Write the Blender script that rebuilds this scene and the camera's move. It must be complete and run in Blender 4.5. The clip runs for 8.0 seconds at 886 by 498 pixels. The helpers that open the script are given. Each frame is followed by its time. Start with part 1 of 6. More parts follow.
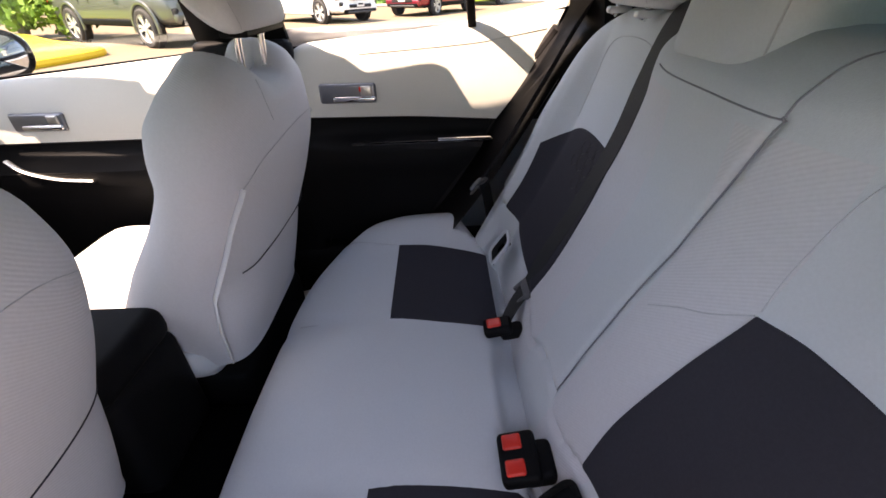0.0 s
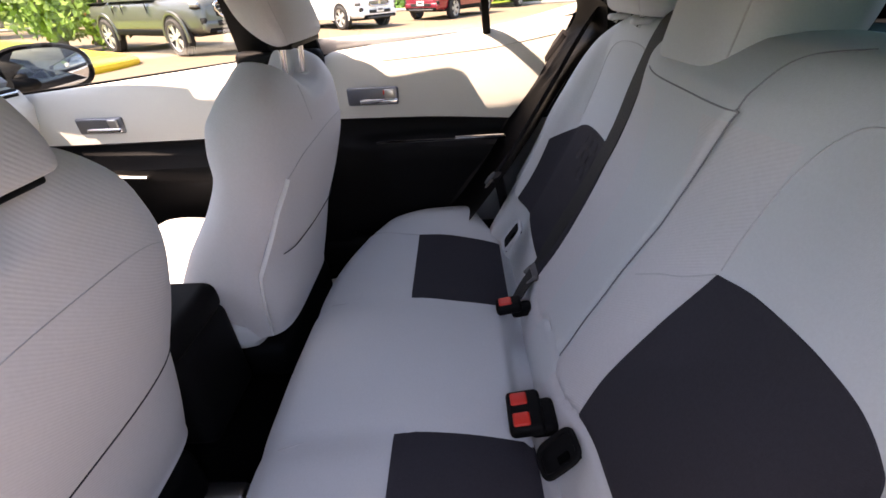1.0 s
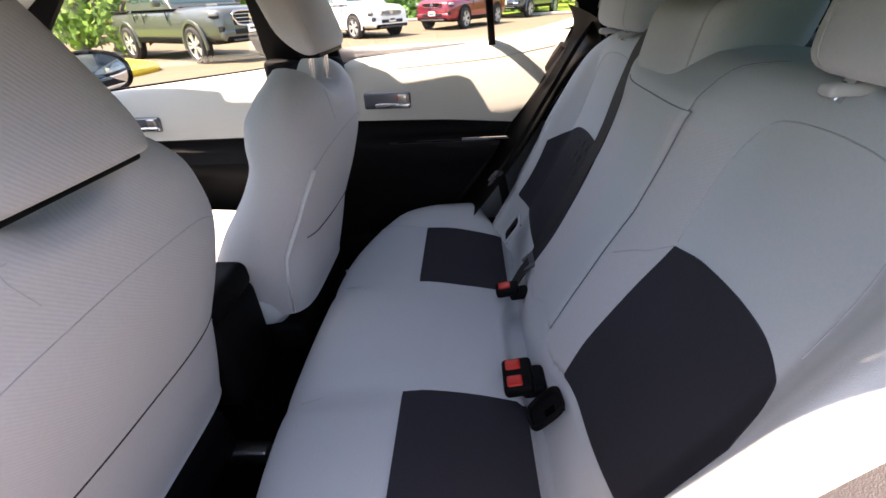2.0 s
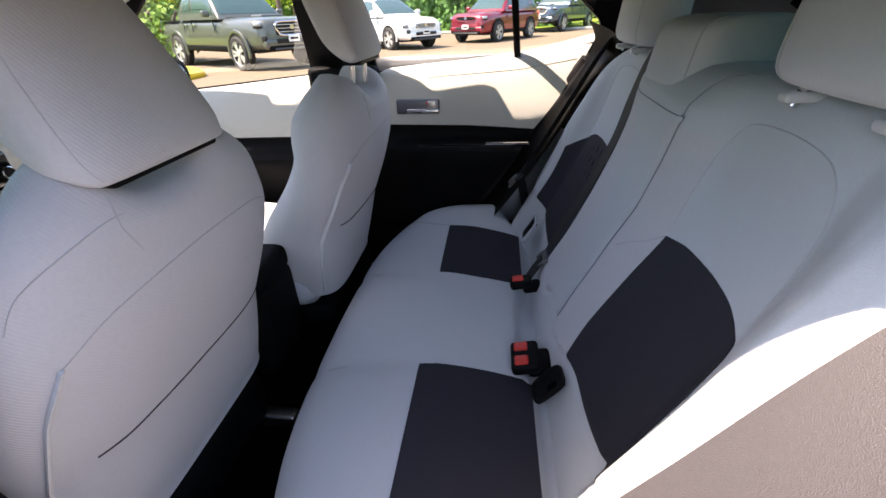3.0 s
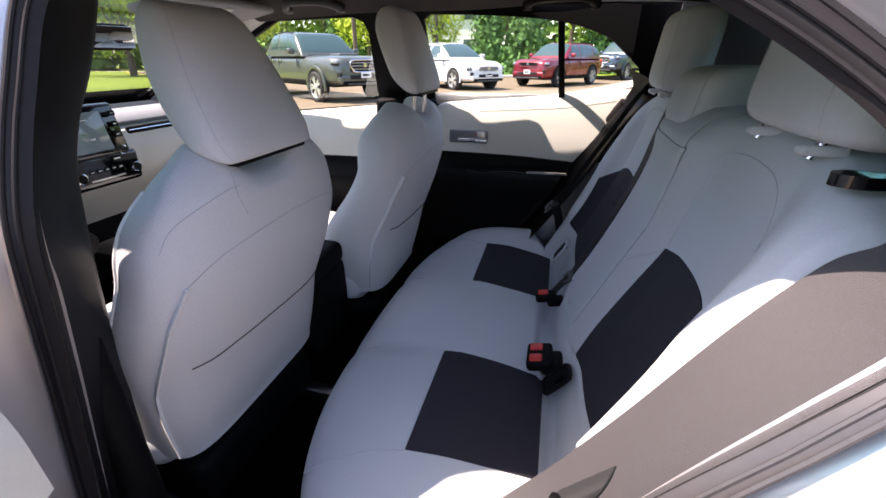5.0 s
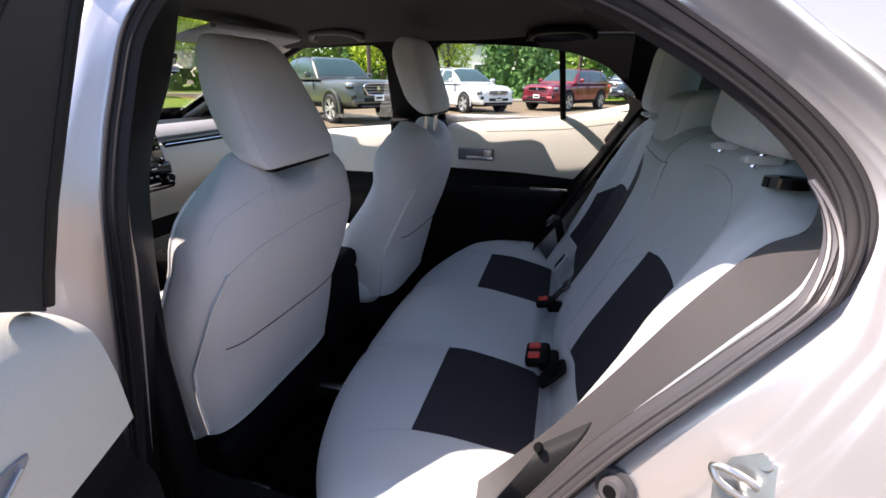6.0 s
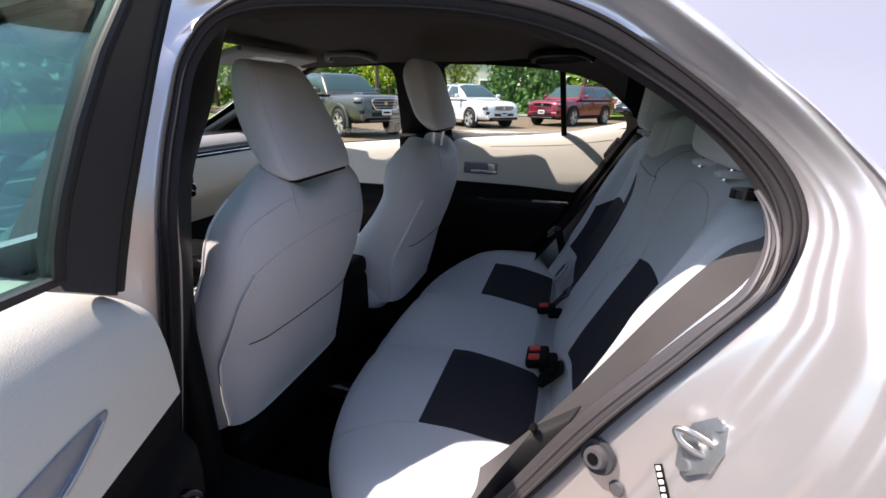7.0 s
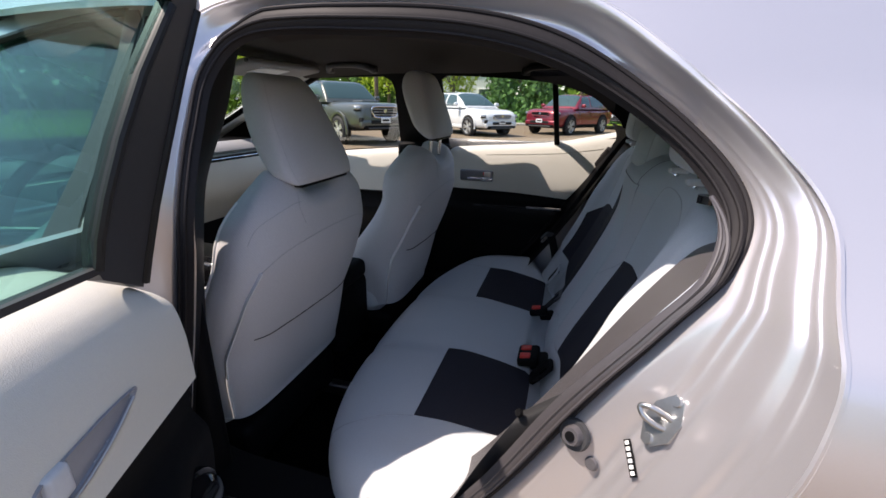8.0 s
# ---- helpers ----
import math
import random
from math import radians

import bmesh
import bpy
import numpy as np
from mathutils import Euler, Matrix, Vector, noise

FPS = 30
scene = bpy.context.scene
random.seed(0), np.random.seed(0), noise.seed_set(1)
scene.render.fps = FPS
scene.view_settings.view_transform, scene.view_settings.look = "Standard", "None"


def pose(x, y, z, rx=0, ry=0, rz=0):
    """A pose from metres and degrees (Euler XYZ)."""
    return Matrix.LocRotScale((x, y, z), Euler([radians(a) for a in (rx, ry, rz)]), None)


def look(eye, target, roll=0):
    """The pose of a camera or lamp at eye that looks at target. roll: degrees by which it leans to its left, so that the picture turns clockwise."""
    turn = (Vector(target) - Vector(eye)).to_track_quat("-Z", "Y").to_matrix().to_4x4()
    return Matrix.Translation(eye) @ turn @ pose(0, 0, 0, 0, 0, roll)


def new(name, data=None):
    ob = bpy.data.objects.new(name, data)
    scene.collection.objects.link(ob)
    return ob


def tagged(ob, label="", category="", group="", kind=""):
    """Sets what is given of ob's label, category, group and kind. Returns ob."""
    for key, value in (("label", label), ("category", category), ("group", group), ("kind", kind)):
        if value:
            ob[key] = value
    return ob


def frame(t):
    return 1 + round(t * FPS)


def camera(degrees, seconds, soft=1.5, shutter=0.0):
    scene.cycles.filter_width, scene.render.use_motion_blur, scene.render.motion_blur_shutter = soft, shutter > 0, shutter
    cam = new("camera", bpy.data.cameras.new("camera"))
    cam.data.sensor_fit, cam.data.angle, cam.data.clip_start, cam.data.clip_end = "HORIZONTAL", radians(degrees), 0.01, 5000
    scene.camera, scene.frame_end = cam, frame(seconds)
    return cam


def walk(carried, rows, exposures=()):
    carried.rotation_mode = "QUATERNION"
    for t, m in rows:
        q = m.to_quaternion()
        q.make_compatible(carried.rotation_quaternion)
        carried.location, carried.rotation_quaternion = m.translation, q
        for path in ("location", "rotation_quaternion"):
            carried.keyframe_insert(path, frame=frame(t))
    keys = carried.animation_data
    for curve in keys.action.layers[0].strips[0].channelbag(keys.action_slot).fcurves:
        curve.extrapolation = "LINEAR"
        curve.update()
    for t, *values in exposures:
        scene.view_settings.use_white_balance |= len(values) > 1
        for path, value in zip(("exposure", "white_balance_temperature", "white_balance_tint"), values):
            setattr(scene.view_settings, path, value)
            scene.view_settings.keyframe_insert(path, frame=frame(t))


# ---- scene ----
cam = camera(94.0, 8.0, soft=1.6)
PATH = [
    (0, (0.1, -0.495, 1.097), (0.107, 1.184, 0.01), -1.6),
    (0.5, (0.103, -0.538, 1.107), (0.063, 1.142, 0.024), -2.5),
    (1, (0.103, -0.597, 1.117), (0.023, 1.087, 0.042), -3.1),
    (2.5, (0.118, -0.764, 1.134), (-0.033, 0.949, 0.113), -2.3),
    (3, (0.128, -0.813, 1.136), (-0.101, 0.906, 0.139), -2.1),
    (3.5, (0.147, -0.858, 1.137), (-0.184, 0.863, 0.173), -2.5),
    (4, (0.163, -0.885, 1.135), (-0.216, 0.847, 0.21), -2.0),
    (4.5, (0.172, -0.918, 1.133), (-0.25, 0.826, 0.249), -0.8),
    (6, (0.214, -1.062, 1.134), (-0.293, 0.72, 0.38), 0.5),
    (6.5, (0.227, -1.1, 1.136), (-0.301, 0.695, 0.43), 0.6),
    (7, (0.231, -1.133, 1.145), (-0.305, 0.665, 0.45), 0.8),
    (7.5, (0.24, -1.158, 1.149), (-0.292, 0.647, 0.473), 0.8),
    (8, (0.253, -1.184, 1.153), (-0.278, 0.627, 0.491), 1.2),
]
EXPOSURES = [(0.0, 2.66, 8250, 27), (1.0, 2.62, 8250, 29), (2.5, 2.29, 7550, 23), (3.0, 2.23, 7350, 23), (3.5, 2.23, 7180, 23), (4.0, 2.22, 7100, 24), (4.5, 2.14, 7050, 25), (6.0, 1.60, 6850, 20), (7.0, 1.27, 6800, 19), (8.0, 1.02, 6800, 19)]
walk(cam, [(t, look(eye, target, roll)) for t, eye, target, roll in PATH], EXPOSURES)

# ---- light ----
SUN_WAY = Vector((0.54, 0.19, -1.0)).normalized()
world = bpy.data.worlds.new("sky")
world.use_nodes = True
scene.world = world
wn = world.node_tree.nodes
sky = wn.new("ShaderNodeTexSky")
sky.sky_type, sky.sun_disc = "NISHITA", False
sky.sun_elevation = math.asin(-SUN_WAY.z)
sky.sun_rotation = math.atan2(-SUN_WAY.x, -SUN_WAY.y)
world.node_tree.links.new(sky.outputs[0], wn["Background"].inputs[0])
wn["Background"].inputs[1].default_value = 0.15
sun = new("sun", bpy.data.lights.new("sun", "SUN"))
sun.data.energy, sun.data.angle, sun.data.color = 3.4, radians(0.53), (1.0, 0.925, 0.82)
sun.matrix_world = look((0, 0, 30), Vector((0, 0, 30)) + SUN_WAY)


# ---- materials ----
def material(name, colour, rough=0.6, metal=0.0, grain=0.0, size=400.0, vary=0.06, big=3.0, coat=0.0, rib=0.0, sheen=0.0, spec=0.5, cells=0.0):
    """Principled surface with two scales of variation and a fine relief (sizes in cycles per metre)."""
    m = bpy.data.materials.new(name)
    m.use_nodes = True
    nt, n = m.node_tree, m.node_tree.nodes
    b = n["Principled BSDF"]
    b.inputs["Roughness"].default_value, b.inputs["Metallic"].default_value = rough, metal
    b.inputs["Coat Weight"].default_value, b.inputs["Sheen Weight"].default_value = coat, sheen
    b.inputs["Coat Roughness"].default_value = 0.05
    b.inputs["Specular IOR Level"].default_value = spec
    tc = n.new("ShaderNodeTexCoord")
    n1, n2 = n.new("ShaderNodeTexNoise"), n.new("ShaderNodeTexNoise")
    for nn, sc in ((n1, big), (n2, size * 0.35)):
        nn.inputs["Scale"].default_value, nn.inputs["Detail"].default_value = sc, 3.0
        nt.links.new(tc.outputs["Object"], nn.inputs["Vector"])
    add = n.new("ShaderNodeMath")
    add.operation = "ADD"
    nt.links.new(n1.outputs[0], add.inputs[0])
    nt.links.new(n2.outputs[0], add.inputs[1])
    ramp = n.new("ShaderNodeMapRange")
    ramp.inputs[1].default_value, ramp.inputs[2].default_value = 0.6, 1.4
    ramp.inputs[3].default_value, ramp.inputs[4].default_value = 1 - vary, 1 + vary
    nt.links.new(add.outputs[0], ramp.inputs[0])
    mul = n.new("ShaderNodeMix")
    mul.data_type, mul.blend_type = "RGBA", "MULTIPLY"
    mul.inputs[0].default_value = 1.0
    mul.inputs[6].default_value = (*colour, 1)
    nt.links.new(ramp.outputs[0], mul.inputs[7])
    nt.links.new(mul.outputs[2], b.inputs["Base Color"])
    if grain or rib:
        bump = n.new("ShaderNodeBump")
        bump.inputs["Distance"].default_value = 0.001
        if rib:
            w = n.new("ShaderNodeTexWave")
            w.inputs["Scale"].default_value, w.inputs["Distortion"].default_value = size / 6.28, 0.6
            w.bands_direction = "DIAGONAL"
            nt.links.new(tc.outputs["Object"], w.inputs["Vector"])
            nt.links.new(w.outputs[1], bump.inputs["Height"])
            bump.inputs["Strength"].default_value = rib
        else:
            if cells:
                f = n.new("ShaderNodeTexVoronoi")
            else:
                f = n.new("ShaderNodeTexNoise")
                f.inputs["Detail"].default_value = 2.0
            f.inputs["Scale"].default_value = size
            nt.links.new(tc.outputs["Object"], f.inputs["Vector"])
            nt.links.new(f.outputs[0], bump.inputs["Height"])
            bump.inputs["Strength"].default_value = grain
        nt.links.new(bump.outputs[0], b.inputs["Normal"])
    return m


def glass_material(name, tint, gloss=1.0):
    """A thin tinted pane: clear view through, mirror gloss by Fresnel."""
    m = bpy.data.materials.new(name)
    m.use_nodes = True
    nt, n = m.node_tree, m.node_tree.nodes
    n.remove(n["Principled BSDF"])
    tr, gl, mix, fr = n.new("ShaderNodeBsdfTransparent"), n.new("ShaderNodeBsdfGlossy"), n.new("ShaderNodeMixShader"), n.new("ShaderNodeLayerWeight")
    tr.inputs[0].default_value = (*tint, 1)
    gl.inputs[0].default_value, gl.inputs[1].default_value = (gloss, gloss, gloss, 1), 0.02
    fr.inputs[0].default_value = 0.5
    power, scale = n.new("ShaderNodeMath"), n.new("ShaderNodeMath")
    power.operation, power.inputs[1].default_value = "POWER", 4.0
    scale.operation, scale.inputs[1].default_value, scale.inputs[2].default_value = "MULTIPLY_ADD", 0.9, 0.045
    nt.links.new(fr.outputs[1], power.inputs[0])
    nt.links.new(power.outputs[0], scale.inputs[0])
    nt.links.new(scale.outputs[0], mix.inputs[0])
    nt.links.new(tr.outputs[0], mix.inputs[1])
    nt.links.new(gl.outputs[0], mix.inputs[2])
    nt.links.new(mix.outputs[0], n["Material Output"].inputs[0])
    return m


FABRIC = material("seat_fabric", (0.572, 0.597, 0.612), 0.85, grain=0.25, size=900, vary=0.05, sheen=0.15, spec=0.25)
RIBBED = material("ribbed_fabric", (0.597, 0.590, 0.605), 0.85, rib=0.17, size=620, vary=0.05, sheen=0.15, spec=0.25)
DARK = material("dark_fabric", (0.028, 0.027, 0.036), 0.8, grain=0.4, size=700, vary=0.15, spec=0.3)
THREAD = material("seam_thread", (0.48, 0.485, 0.50), 0.9)
PALE_THREAD = material("pale_thread", (0.80, 0.80, 0.80), 0.8)
TRIM = material("light_trim", (0.62, 0.61, 0.55), 0.55, grain=0.2, size=900, vary=0.03, cells=1)
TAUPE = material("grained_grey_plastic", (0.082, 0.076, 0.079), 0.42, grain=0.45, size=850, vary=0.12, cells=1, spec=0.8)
# seal rubber with sunlight put into its colour, lighter than SEAL
LIT_SEAL = material("sunlit_seal_rubber", (0.066, 0.060, 0.062), 0.32, vary=0.1, spec=0.6)
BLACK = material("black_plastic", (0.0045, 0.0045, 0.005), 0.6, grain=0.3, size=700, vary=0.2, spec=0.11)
PIANO = material("gloss_black", (0.006, 0.006, 0.007), 0.08, vary=0.1, coat=0.5)
SEAL = material("ribbed_seal_rubber", (0.021, 0.019, 0.0198), 0.55, vary=0.15, spec=0.12)
RUBBER = material("black_rubber", (0.011, 0.0105, 0.0105), 0.5, grain=0.2, size=300, vary=0.15, spec=0.35)
TYRE = material("dusty_tyre_rubber", (0.030, 0.028, 0.027), 0.8, grain=0.3, size=120, vary=0.2)
CHROME = material("chrome", (0.75, 0.75, 0.76), 0.12, metal=1.0, vary=0.03)
SATIN = material("satin_metal", (0.62, 0.60, 0.56), 0.35, metal=1.0, vary=0.04)
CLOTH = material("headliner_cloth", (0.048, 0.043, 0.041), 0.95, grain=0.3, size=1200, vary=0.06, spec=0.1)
PALE = material("pale_grey_plastic", (0.55, 0.56, 0.57), 0.35, vary=0.05)
RECESS = material("grey_recess_plastic", (0.26, 0.26, 0.28), 0.35, vary=0.05)
MOULDED = material("moulded_line", (0.40, 0.385, 0.34), 0.7)
GROOVE = material("sewn_groove", (0.25, 0.25, 0.27), 0.9)
SMOKE_GREY = material("dark_grey_plastic", (0.05, 0.05, 0.052), 0.45, vary=0.1)
ALLOY = material("alloy_rim", (0.55, 0.55, 0.54), 0.35, metal=0.4, vary=0.08)
VISOR = material("grey_visor_cloth", (0.33, 0.32, 0.31), 0.9, grain=0.3, size=900, vary=0.06, spec=0.1)
TONGUE = material("dark_grey_tongue_plastic", (0.12, 0.12, 0.125), 0.4, vary=0.1)
DARK_SATIN = material("dark_satin_metal", (0.20, 0.21, 0.23), 0.3, metal=0.8, vary=0.05)
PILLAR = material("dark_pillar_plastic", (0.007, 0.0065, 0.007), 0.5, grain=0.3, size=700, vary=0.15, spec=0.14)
SASH = material("satin_black_film", (0.044, 0.042, 0.044), 0.45, vary=0.1, spec=0.4)
DASH = material("grey_dash_skin", (0.30, 0.30, 0.31), 0.6, grain=0.4, size=700, vary=0.05, cells=1)
STEEL = material("zinc_plated_steel", (0.50, 0.50, 0.49), 0.28, metal=0.92, vary=0.10, big=40.0)
CARPET = material("carpet", (0.003, 0.003, 0.003), 1.0, grain=0.9, size=500, vary=0.3, spec=0.0)
SILVER = material("silver_paint", (0.59, 0.57, 0.575), 0.33, metal=0.60, vary=0.02, size=2000, coat=0.6)
RED = material("red_button", (0.75, 0.03, 0.015), 0.4, vary=0.03)
WEB = material("belt_webbing", (0.014, 0.014, 0.015), 0.75, rib=0.3, size=2500, vary=0.1)
PAPER = material("white_label", (0.8, 0.8, 0.78), 0.6, vary=0.03)
CLEAR = glass_material("window_glass", (0.93, 0.96, 0.94))
SOFT_TINT = glass_material("door_window_glass", (0.62, 0.82, 0.78))
TINT = glass_material("tinted_window_glass", (0.43, 0.63, 0.60))
SCREEN = material("screen_glass", (0.03, 0.04, 0.05), 0.08, vary=0.1, coat=0.3)
for node in SCREEN.node_tree.nodes:
    if node.type == "BSDF_PRINCIPLED":
        node.inputs["Emission Color"].default_value = (0.50, 0.74, 0.85, 1)
        node.inputs["Emission Strength"].default_value = 0.03
MIRROR = material("mirror_glass", (0.85, 0.87, 0.88), 0.02, metal=1.0, vary=0.0)
ASPHALT = material("asphalt", (0.195, 0.142, 0.090), 0.9, grain=0.6, size=90, vary=0.16, big=0.25)
GRASS = material("grass", (0.19, 0.27, 0.018), 0.9, grain=0.9, size=40, vary=0.3, big=0.5)
YELLOW = material("yellow_kerb_paint", (0.72, 0.47, 0.02), 0.7, grain=0.3, size=60, vary=0.12)
KERB = material("kerb_concrete", (0.42, 0.39, 0.34), 0.9, grain=0.4, size=60, vary=0.12)


# ---- mesh helpers ----
def ip(x, pts):
    """Smooth monotone curve through pts, a list of (x, y)."""
    n = len(pts)
    if x <= pts[0][0]:
        return pts[0][1]
    if x >= pts[-1][0]:
        return pts[-1][1]
    d = [(pts[i + 1][1] - pts[i][1]) / (pts[i + 1][0] - pts[i][0]) for i in range(n - 1)]
    m = [d[0]] + [0.0 if d[i - 1] * d[i] <= 0 else 2 * d[i - 1] * d[i] / (d[i - 1] + d[i]) for i in range(1, n - 1)] + [d[-1]]
    i = max(k for k in range(n - 1) if pts[k][0] <= x)
    h = pts[i + 1][0] - pts[i][0]
    t = (x - pts[i][0]) / h
    return ((2 * t ** 3 - 3 * t ** 2 + 1) * pts[i][1] + (t ** 3 - 2 * t ** 2 + t) * h * m[i]
            + (-2 * t ** 3 + 3 * t ** 2) * pts[i + 1][1] + (t ** 3 - t ** 2) * h * m[i + 1])


def spline(pts, n, closed=False):
    """n points along a Catmull-Rom curve through pts."""
    pts = [Vector(p) for p in pts]
    k = len(pts)
    out = []
    spans = k if closed else k - 1
    for j in range(n):
        f = j * spans / n if closed else j * spans / (n - 1)
        i = min(int(f), spans - 1)
        t = f - i
        if closed:
            a, b, c, d = (pts[(i + o) % k] for o in (-1, 0, 1, 2))
        else:
            a, b, c, d = (pts[min(max(i + o, 0), k - 1)] for o in (-1, 0, 1, 2))
        out.append(0.5 * (2 * b + (c - a) * t + (2 * a - 5 * b + 4 * c - d) * t * t + (3 * b - a - 3 * c + d) * t ** 3))
    return out


def lin(a, b, n):
    return [a + (b - a) * i / (n - 1) for i in range(n)]


def eased(a, b, n):
    """Values from a to b, closer together at both ends."""
    return [a + (b - a) * (0.5 - 0.5 * math.cos(math.pi * i / (n - 1))) for i in range(n)]


def rows_mesh(rows, closed=False, cap=False, bm=None):
    """A surface through rows of points; closed joins each row's end to its start, cap closes first and last row."""
    bm = bm or bmesh.new()
    v = [[bm.verts.new(p) for p in r] for r in rows]
    n = len(rows[0])
    for i in range(len(rows) - 1):
        for j in range(n if closed else n - 1):
            k = (j + 1) % n
            bm.faces.new((v[i][j], v[i][k], v[i + 1][k], v[i + 1][j]))
    if cap:
        bm.faces.new(v[0][::-1])
        bm.faces.new(v[-1])
    return bm


def sheet(fn, us, vs, thick=None, bm=None):
    """A surface fn(u, v); thick: a vector by which its back lies behind it, closed round the rim."""
    rows = [[Vector(fn(u, v)) for v in vs] for u in us]
    if thick is None:
        return rows_mesh(rows, bm=bm)
    bm = bm or bmesh.new()
    t = Vector(thick)
    a = [[bm.verts.new(p) for p in r] for r in rows]
    b = [[bm.verts.new(p + t) for p in r] for r in rows]
    n, m = len(us), len(vs)
    for i in range(n - 1):
        for j in range(m - 1):
            bm.faces.new((a[i][j], a[i][j + 1], a[i + 1][j + 1], a[i + 1][j]))
            bm.faces.new((b[i][j], b[i + 1][j], b[i + 1][j + 1], b[i][j + 1]))
    for i in range(n - 1):
        bm.faces.new((a[i][0], a[i + 1][0], b[i + 1][0], b[i][0]))
        bm.faces.new((a[i][-1], b[i][-1], b[i + 1][-1], a[i + 1][-1]))
    for j in range(m - 1):
        bm.faces.new((a[0][j], b[0][j], b[0][j + 1], a[0][j + 1]))
        bm.faces.new((a[-1][j], a[-1][j + 1], b[-1][j + 1], b[-1][j]))
    return bm


def tube(pts, r, n=8, bm=None, closed=False, flat=1.0):
    """A round rod of radius r along pts; flat squeezes it."""
    pts = [Vector(p) for p in pts]
    rows = []
    k = len(pts)
    s = None
    for i, p in enumerate(pts):
        t = (pts[(i + 1) % k] - pts[i - 1]) if closed else (pts[min(i + 1, k - 1)] - pts[max(i - 1, 0)])
        t.normalize()
        if s is None:
            s = t.cross(Vector((0, 0, 1)) if abs(t.z) < 0.9 else Vector((0, 1, 0)))
        s = (s - t * s.dot(t)).normalized()
        u = s.cross(t)
        rows.append([p + r * (math.cos(a) * s + flat * math.sin(a) * u) for a in (2 * math.pi * j / n for j in range(n))])
    if closed:
        rows.append(rows[0])
    return rows_mesh(rows, closed=True, cap=not closed, bm=bm)


def rbox(c, s, r=0.01, seg=3, m=None, bm=None):
    """A box of size s round c with edges rounded by r."""
    tmp = bmesh.new()
    bmesh.ops.create_cube(tmp, size=1.0)
    bmesh.ops.scale(tmp, vec=s, verts=tmp.verts)
    if r:
        bmesh.ops.bevel(tmp, geom=tmp.edges[:], offset=min(r, 0.49 * min(s)), segments=seg, affect="EDGES", profile=0.5)
    bmesh.ops.transform(tmp, matrix=Matrix.Translation(c) @ (m or Matrix()), verts=tmp.verts)
    if bm is None:
        return tmp
    me = bpy.data.meshes.new("t")
    tmp.to_mesh(me)
    tmp.free()
    bm.from_mesh(me)
    bpy.data.meshes.remove(me)
    return bm


def disc(c, axis, r0, r1, length, n=24, bm=None):
    """A turned body: radius r0 at c, r1 at c + axis * length."""
    a = Vector(axis).normalized()
    s = a.orthogonal().normalized()
    u = a.cross(s)
    c = Vector(c)
    ring = lambda p, r: [p + r * (math.cos(2 * math.pi * j / n) * s + math.sin(2 * math.pi * j / n) * u) for j in range(n)]
    return rows_mesh([ring(c, r0), ring(c + a * length, r1)], closed=True, cap=True, bm=bm)


def plate(outer, holes, to3, thick, bm=None):
    """A plate with holes: loops of (a, b) points, to3 maps (a, b, depth) to space."""
    bm = bm or bmesh.new()
    sides = []
    for d in (0.0, thick):
        tmp_edges, loops = [], []
        for loop in [outer] + list(holes):
            vs = [bm.verts.new(to3(a, b, d)) for a, b in loop]
            loops.append(vs)
            tmp_edges += [bm.edges.new((vs[i], vs[(i + 1) % len(vs)])) for i in range(len(vs))]
        bmesh.ops.triangle_fill(bm, use_beauty=True, use_dissolve=False, edges=tmp_edges)
        sides.append(loops)
    for la, lb in zip(*sides):
        for i in range(len(la)):
            j = (i + 1) % len(la)
            bm.faces.new((la[i], la[j], lb[j], lb[i]))
    return bm


def finish(name, bm, mat, angle=40):
    bmesh.ops.recalc_face_normals(bm, faces=bm.faces[:])
    me = bpy.data.meshes.new(name)
    bm.to_mesh(me)
    bm.free()
    me.materials.append(mat)
    me.polygons.foreach_set("use_smooth", [True] * len(me.polygons))
    me.set_sharp_from_angle(angle=radians(angle))
    return me


def part(name, bm, mat, parent, label="", angle=40):
    ob = new(name, finish(name, bm, mat, angle))
    ob.parent = parent
    if parent.data is None:
        ob.matrix_parent_inverse = Matrix.Translation(-parent.location)
    if label:
        tagged(ob, label)
    return ob


def thing(name, label, category, group="", kind="", at=(0, 0, 0)):
    ob = new(name)
    ob.location = at
    ob.empty_display_size = 0.1
    return tagged(ob, label, category, group, kind)


def solo(name, bm, mat, label, category="", kind="", group="", angle=40):
    return tagged(new(name, finish(name, bm, mat, angle)), label, category, group, kind)

# fixed numbers of the car: x runs to its rear, y to its right side
def wall_y(z):
    """Half width of the cabin's upper sides, which lean inwards."""
    return 0.745 - 0.55 * (z - 1.0)


SKIN_Z = [(0.0, 0.28), (0.25, 0.60), (0.45, 0.88), (0.53, 0.96), (0.60, 1.02), (0.78, 1.26), (0.85, 1.335), (0.92, 1.39), (1.0, 1.43)]
SKIN_Y = [(0.0, 0.84), (0.25, 0.885), (0.45, 0.885), (0.53, 0.866), (0.60, 0.808), (0.78, 0.618), (0.85, 0.55), (0.92, 0.40), (1.0, 0.0)]


def plan_taper(x, z):
    """How far the upper body draws in towards the car's rear."""
    return 0.14 * max(0.0, x + 0.1) * max(0.0, min(1.0, (z - 0.98) / 0.2))


